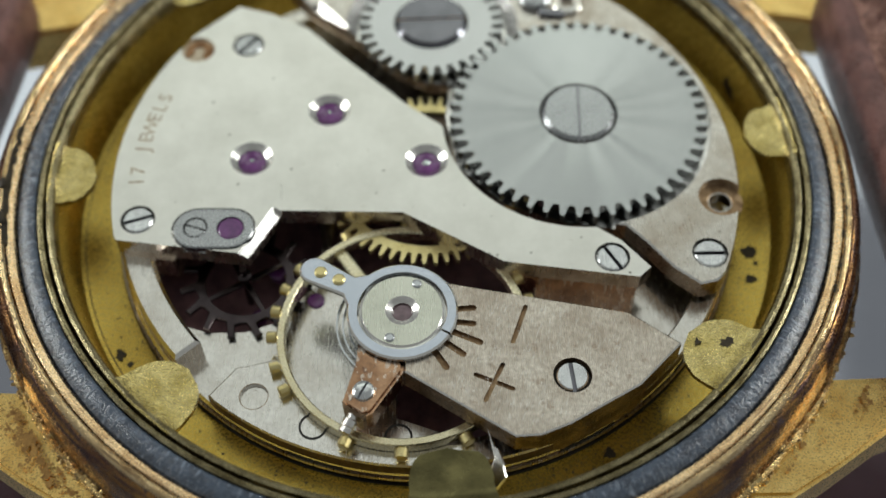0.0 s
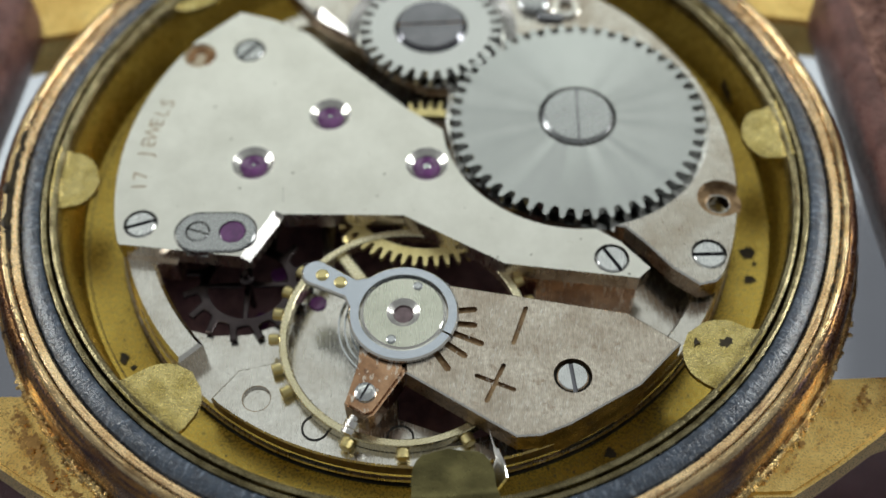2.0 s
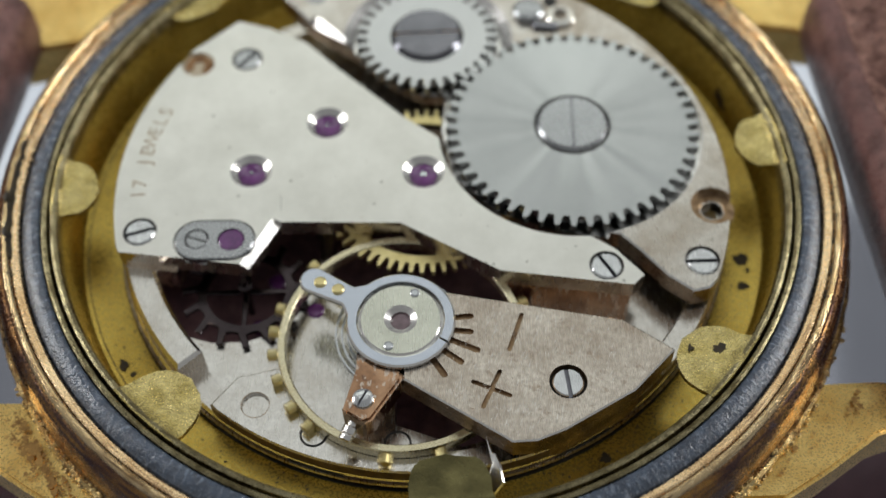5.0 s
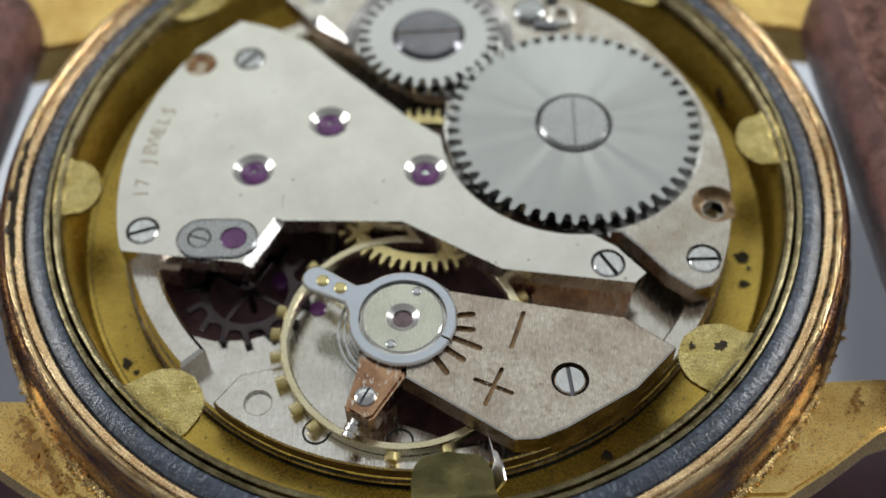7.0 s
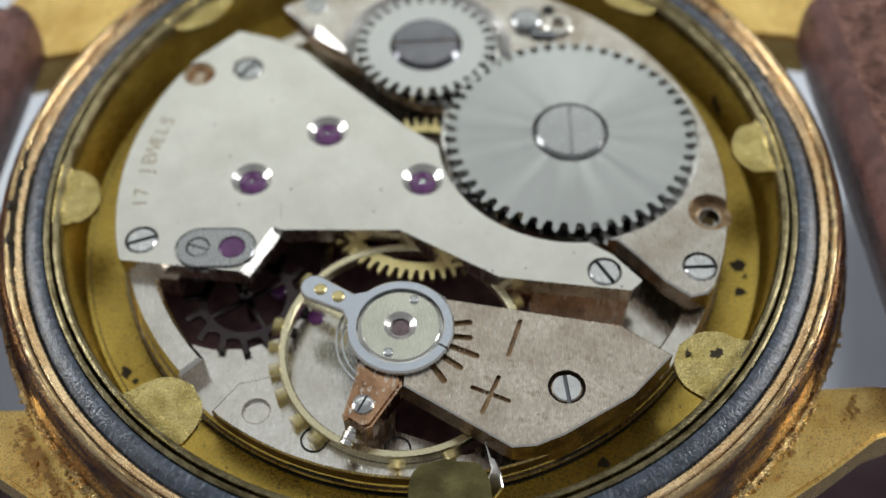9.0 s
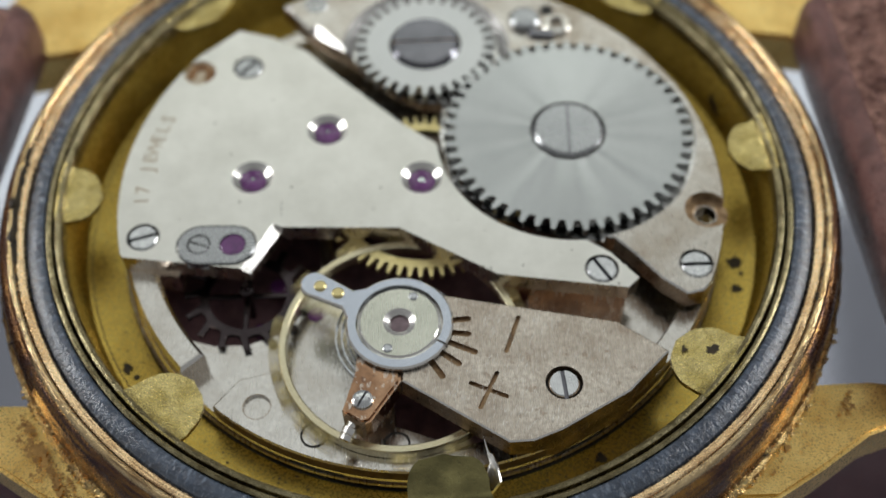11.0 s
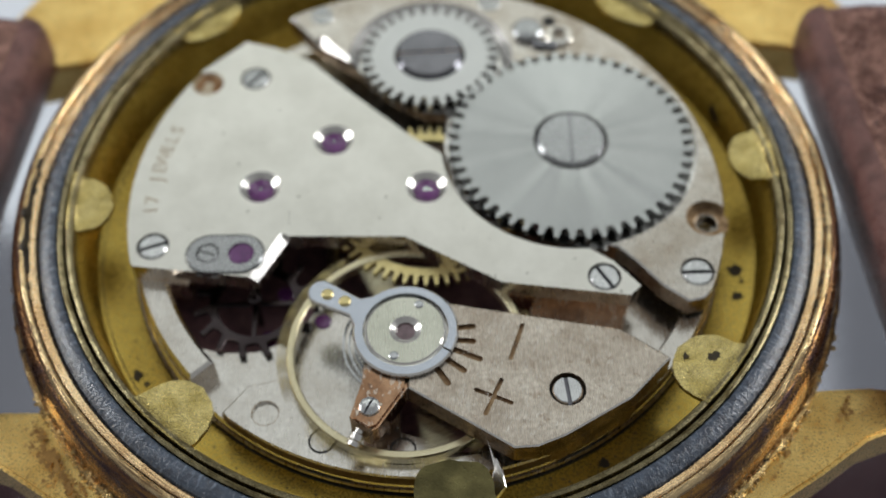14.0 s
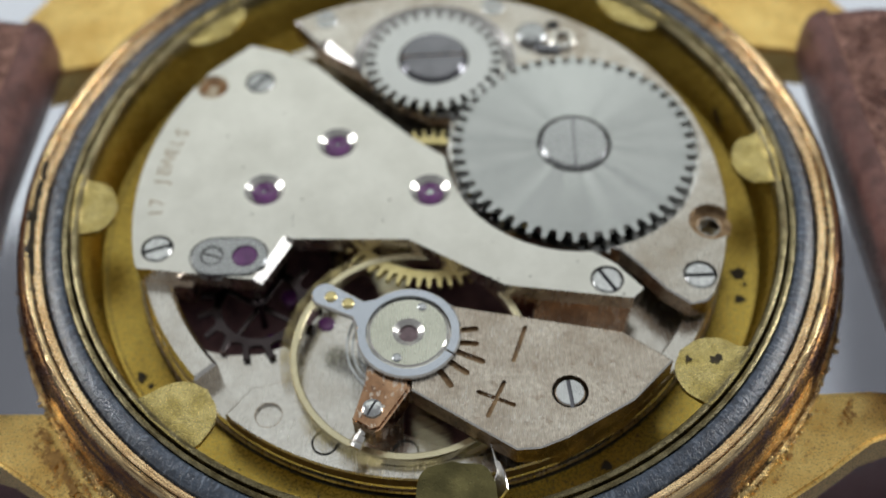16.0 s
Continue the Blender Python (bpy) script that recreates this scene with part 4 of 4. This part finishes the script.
for x, y in ((-3.95, -5.43), (-3.23, -5.79)):
    part("pin", solid([(0.25, 0.5), (0.25, 0.70), (0.18, 0.76)], 20), BRASS, reg, "brass curb pin", at=(x, y, 0))

shock = thing("shock_setting", (BX, BY, 0), "polished nickel shock setting with pale jewel on the cock", "jewel setting")
part("disc", sided(cut(solid([(1.67, 0.3), (1.67, 0.52), (1.53, 0.64)], 64), [solid([(0.40, 0.2), (0.40, 0.51), (0.66, 0.65), (0.66, 1)], 40)]), 2, 3), [CAP, SINK, STEEL, BRIGHT], shock)
part("stone", solid([(0.42, 0.3), (0.42, 0.40), (0.34, 0.44)], 32), RUBY_PALE, shock, "pale ruby end stone")
for x, y in ((-0.22, -6.03), (-1.24, -8.4)):
    part("rivet", solid([(0.19, 0.55), (0.19, 0.67), (0.13, 0.70)], 20), STEEL, shock, at=(x, y, 0))

clip = thing("wire_clip", (2.6, -13.1, -0.75), "small bent bright steel clip at the plate's edge", "clip")
bm = prism([(-0.28, 1.35), (-0.02, 0.75), (0.12, 0.70), (0.26, 0.25), (0.36, -0.42), (0.0, -0.78), (-0.12, -0.72), (-0.22, -0.05), (-0.06, 0.35)], -0.1, 0.1, 0.06)
for v in bm.verts:
    v.co.z += 0.22 * v.co.y + 0.5 * (v.co.x - 0.05) * (1 if v.co.y < 0.3 else -1)
part("leaf", bm, SINK, clip)

stud = thing("hairspring_stud", (-2.19, -10.5, 0.4), "small polished steel stud and its screw on the cock arm", "stud")
notch = prism([(-0.6, -0.045), (0.6, -0.045), (0.6, 0.045), (-0.6, 0.045)], 0.06, 1)
bmesh.ops.rotate(notch, cent=(0, 0, 0), matrix=Matrix.Rotation(radians(62), 3, "Z"), verts=notch.verts)
part("screw_head", cut(solid([(0.43, -0.2), (0.43, 0.0), (0.39, 0.08), (0.28, 0.14), (0.12, 0.165)], 32), [notch]), [SCREW, DARK_STEEL], stud)
bm = solid([(0.2, -0.5), (0.2, 0.2), (0.28, 0.24), (0.28, 0.5), (0.24, 0.54), (0.27, 0.58), (0.27, 0.75), (0.2, 0.8)], 12)
bmesh.ops.rotate(bm, cent=(0, 0, 0), matrix=Vector((-0.45, -0.85, -0.35)).to_track_quat("Z", "Y").to_matrix(), verts=bm.verts)
part("stud_pin", bm, SINK, stud, "bright faceted stud", at=(-2.55, -11.2, 0.0))

# balance wheel
BZ = -1.05
balance = moving("balance_wheel", (BX, BY, BZ), "gilt balance wheel with brass timing screws")
part("rim", lathe([(4.62, -0.25), (4.62, 0.22), (4.66, 0.26), (4.90, 0.26), (4.94, 0.22), (4.94, -0.25)], 120), PALE_BRASS, balance, "pale gilt rim")
for a in (-48, 132):
    bm = prism([(0, -0.3), (4.65, -0.22), (4.65, 0.22), (0, 0.3)], -0.15, 0.05, 0.03)
    bmesh.ops.rotate(bm, cent=(0, 0, 0), matrix=Matrix.Rotation(radians(a), 3, "Z"), verts=bm.verts)
    part("arm", bm, PALE_BRASS, balance)
part("hub", solid([(0.5, -0.5), (0.5, 0.0), (0.3, 0.05), (0.3, 0.7)], 32), STEEL, balance)
for i in (118, 145, 157, 169, 182, 197, 209, 246, 270, 298, 325, 337, 349, 2, 17, 29, 66, 90):
    bm = solid([(0.13, 0.0), (0.13, 0.08), (0.24, 0.08), (0.24, 0.42), (0.2, 0.46)], 14)
    bmesh.ops.rotate(bm, cent=(0, 0, 0), matrix=Matrix.Rotation(radians(90), 3, "Y"), verts=bm.verts)
    bmesh.ops.translate(bm, vec=(4.9, 0, 0), verts=bm.verts)
    bmesh.ops.rotate(bm, cent=(0, 0, 0), matrix=Matrix.Rotation(radians(i - 173), 3, "Z"), verts=bm.verts)
    part("timing_screw", bm, BRASS, balance, "brass timing screw")

# hairspring
spring = moving("hairspring", (BX, BY, -0.35), "fine grey steel hairspring")
bm = bmesh.new()
prev = None
for i in range(462):
    a = i * 2 * math.pi / 60
    r = 0.8 + 0.235 * a / (2 * math.pi)
    quad = [bm.verts.new(((r + d) * math.cos(a), (r + d) * math.sin(a), z)) for d, z in ((-0.03, -0.12), (0.03, -0.12), (0.03, 0.12), (-0.03, 0.12))]
    if prev:
        for j in range(4):
            bm.faces.new((prev[j], quad[j], quad[(j + 1) % 4], prev[(j + 1) % 4]))
    prev = quad
part("coil", bm, STEEL, spring)

# train wheel seen under the bridge
third = moving("train_wheel", (0.2, 0.4, -0.95), "yellow brass wheel with fine teeth")
part("wheel_rim", cut(gear(4.5, 4.0, 60, -0.14, 0.1, 0), [solid([(3.62, -1), (3.62, 1)], 72)]), [BRASS, BRASS], third)
for a in range(4):
    bm = prism([(0.3, -0.22), (3.7, -0.16), (3.7, 0.16), (0.3, 0.22)], -0.14, 0.08)
    bmesh.ops.rotate(bm, cent=(0, 0, 0), matrix=Matrix.Rotation(radians(10 + 90 * a), 3, "Z"), verts=bm.verts)
    part("spoke", bm, BRASS, third)

# what shows in the dark well under the bridge
ESCAPE = (-7.3, -4.2, -1.8)
escape = moving("escape_wheel", ESCAPE, "polished steel escape wheel with hooked teeth")
pts = []
for i in range(15):
    for f, r in ((0.0, 2.0), (0.30, 2.02), (0.52, 2.45), (0.60, 2.72), (0.86, 2.64), (0.80, 2.5), (0.74, 2.1)):
        a = radians(24 * (i + f) + 4.5)
        pts.append((r * math.cos(a), r * math.sin(a)))
part("wheel_rim", cut(prism(pts, -0.1, 0.06, 0.03), [solid([(1.66, -1), (1.66, 1)], 48)]), [ESCAPE_STEEL, ESCAPE_STEEL], escape)
for a in range(4):
    bm = prism([(0.2, -0.13), (1.75, -0.09), (1.75, 0.09), (0.2, 0.13)], -0.08, 0.04, 0.02)
    bmesh.ops.rotate(bm, cent=(0, 0, 0), matrix=Matrix.Rotation(radians(30 + 90 * a), 3, "Z"), verts=bm.verts)
    part("spoke", bm, ESCAPE_STEEL, escape)
part("arbor", solid([(0.16, -1.6), (0.16, 0.3), (0.30, 0.3), (0.30, 0.5), (0.14, 0.55), (0.14, 0.9)], 14), ESCAPE_STEEL, escape)
for x, y, z, r, mat in ((-6.2, -3.0, -2.9, 0.4, RUBY), (-4.39, -5.07, -1.97, 0.36, RUBY), (-6.9, -5.0, -3.2, 0.3, RUBY)):
    part("stone", solid([(r, -0.3), (r, 0.0), (r * 0.8, 0.06)], 24), mat, plate, "purple ruby stone", at=(x, y, z))
for x, y, z in ((-4.18, -11.03, -1.345), (-1.0, -11.2, -1.99)):
    t = lathe([(0.46, -0.02), (0.46, 0.02), (0.54, 0.02), (0.54, -0.02)], 32)
    part("hole_edge", t, BLACK, plate, at=(x, y, z))


def motions():
    swing = 173.0
    step = 1.0 / 30.0
    rows = [(i * step, pose(BX * MM, BY * MM, BZ * MM) @ pose(0, 0, 0, 0, 0, swing * math.cos(2 * math.pi * i * step / 0.4008))) for i in range(-1, 482)]
    walk(balance, rows)
    rows = [(i * step, pose(BX * MM, BY * MM, -0.35 * MM) @ pose(0, 0, 0, 0, 0, 14 * math.cos(2 * math.pi * i * step / 0.4008))) for i in range(-1, 482)]
    walk(spring, rows)
    # the escape wheel goes half a tooth at each beat
    beat, rows = 0.2004, []
    for k in range(-1, 82):
        for t, turn in ((k * beat - 0.082, 12.0 * k), (k * beat + 0.082, 12.0 * k)):
            rows.append((t, pose(*(c * MM for c in ESCAPE)) @ pose(0, 0, 0, 0, 0, -turn)))
    walk(escape, rows)


motions()
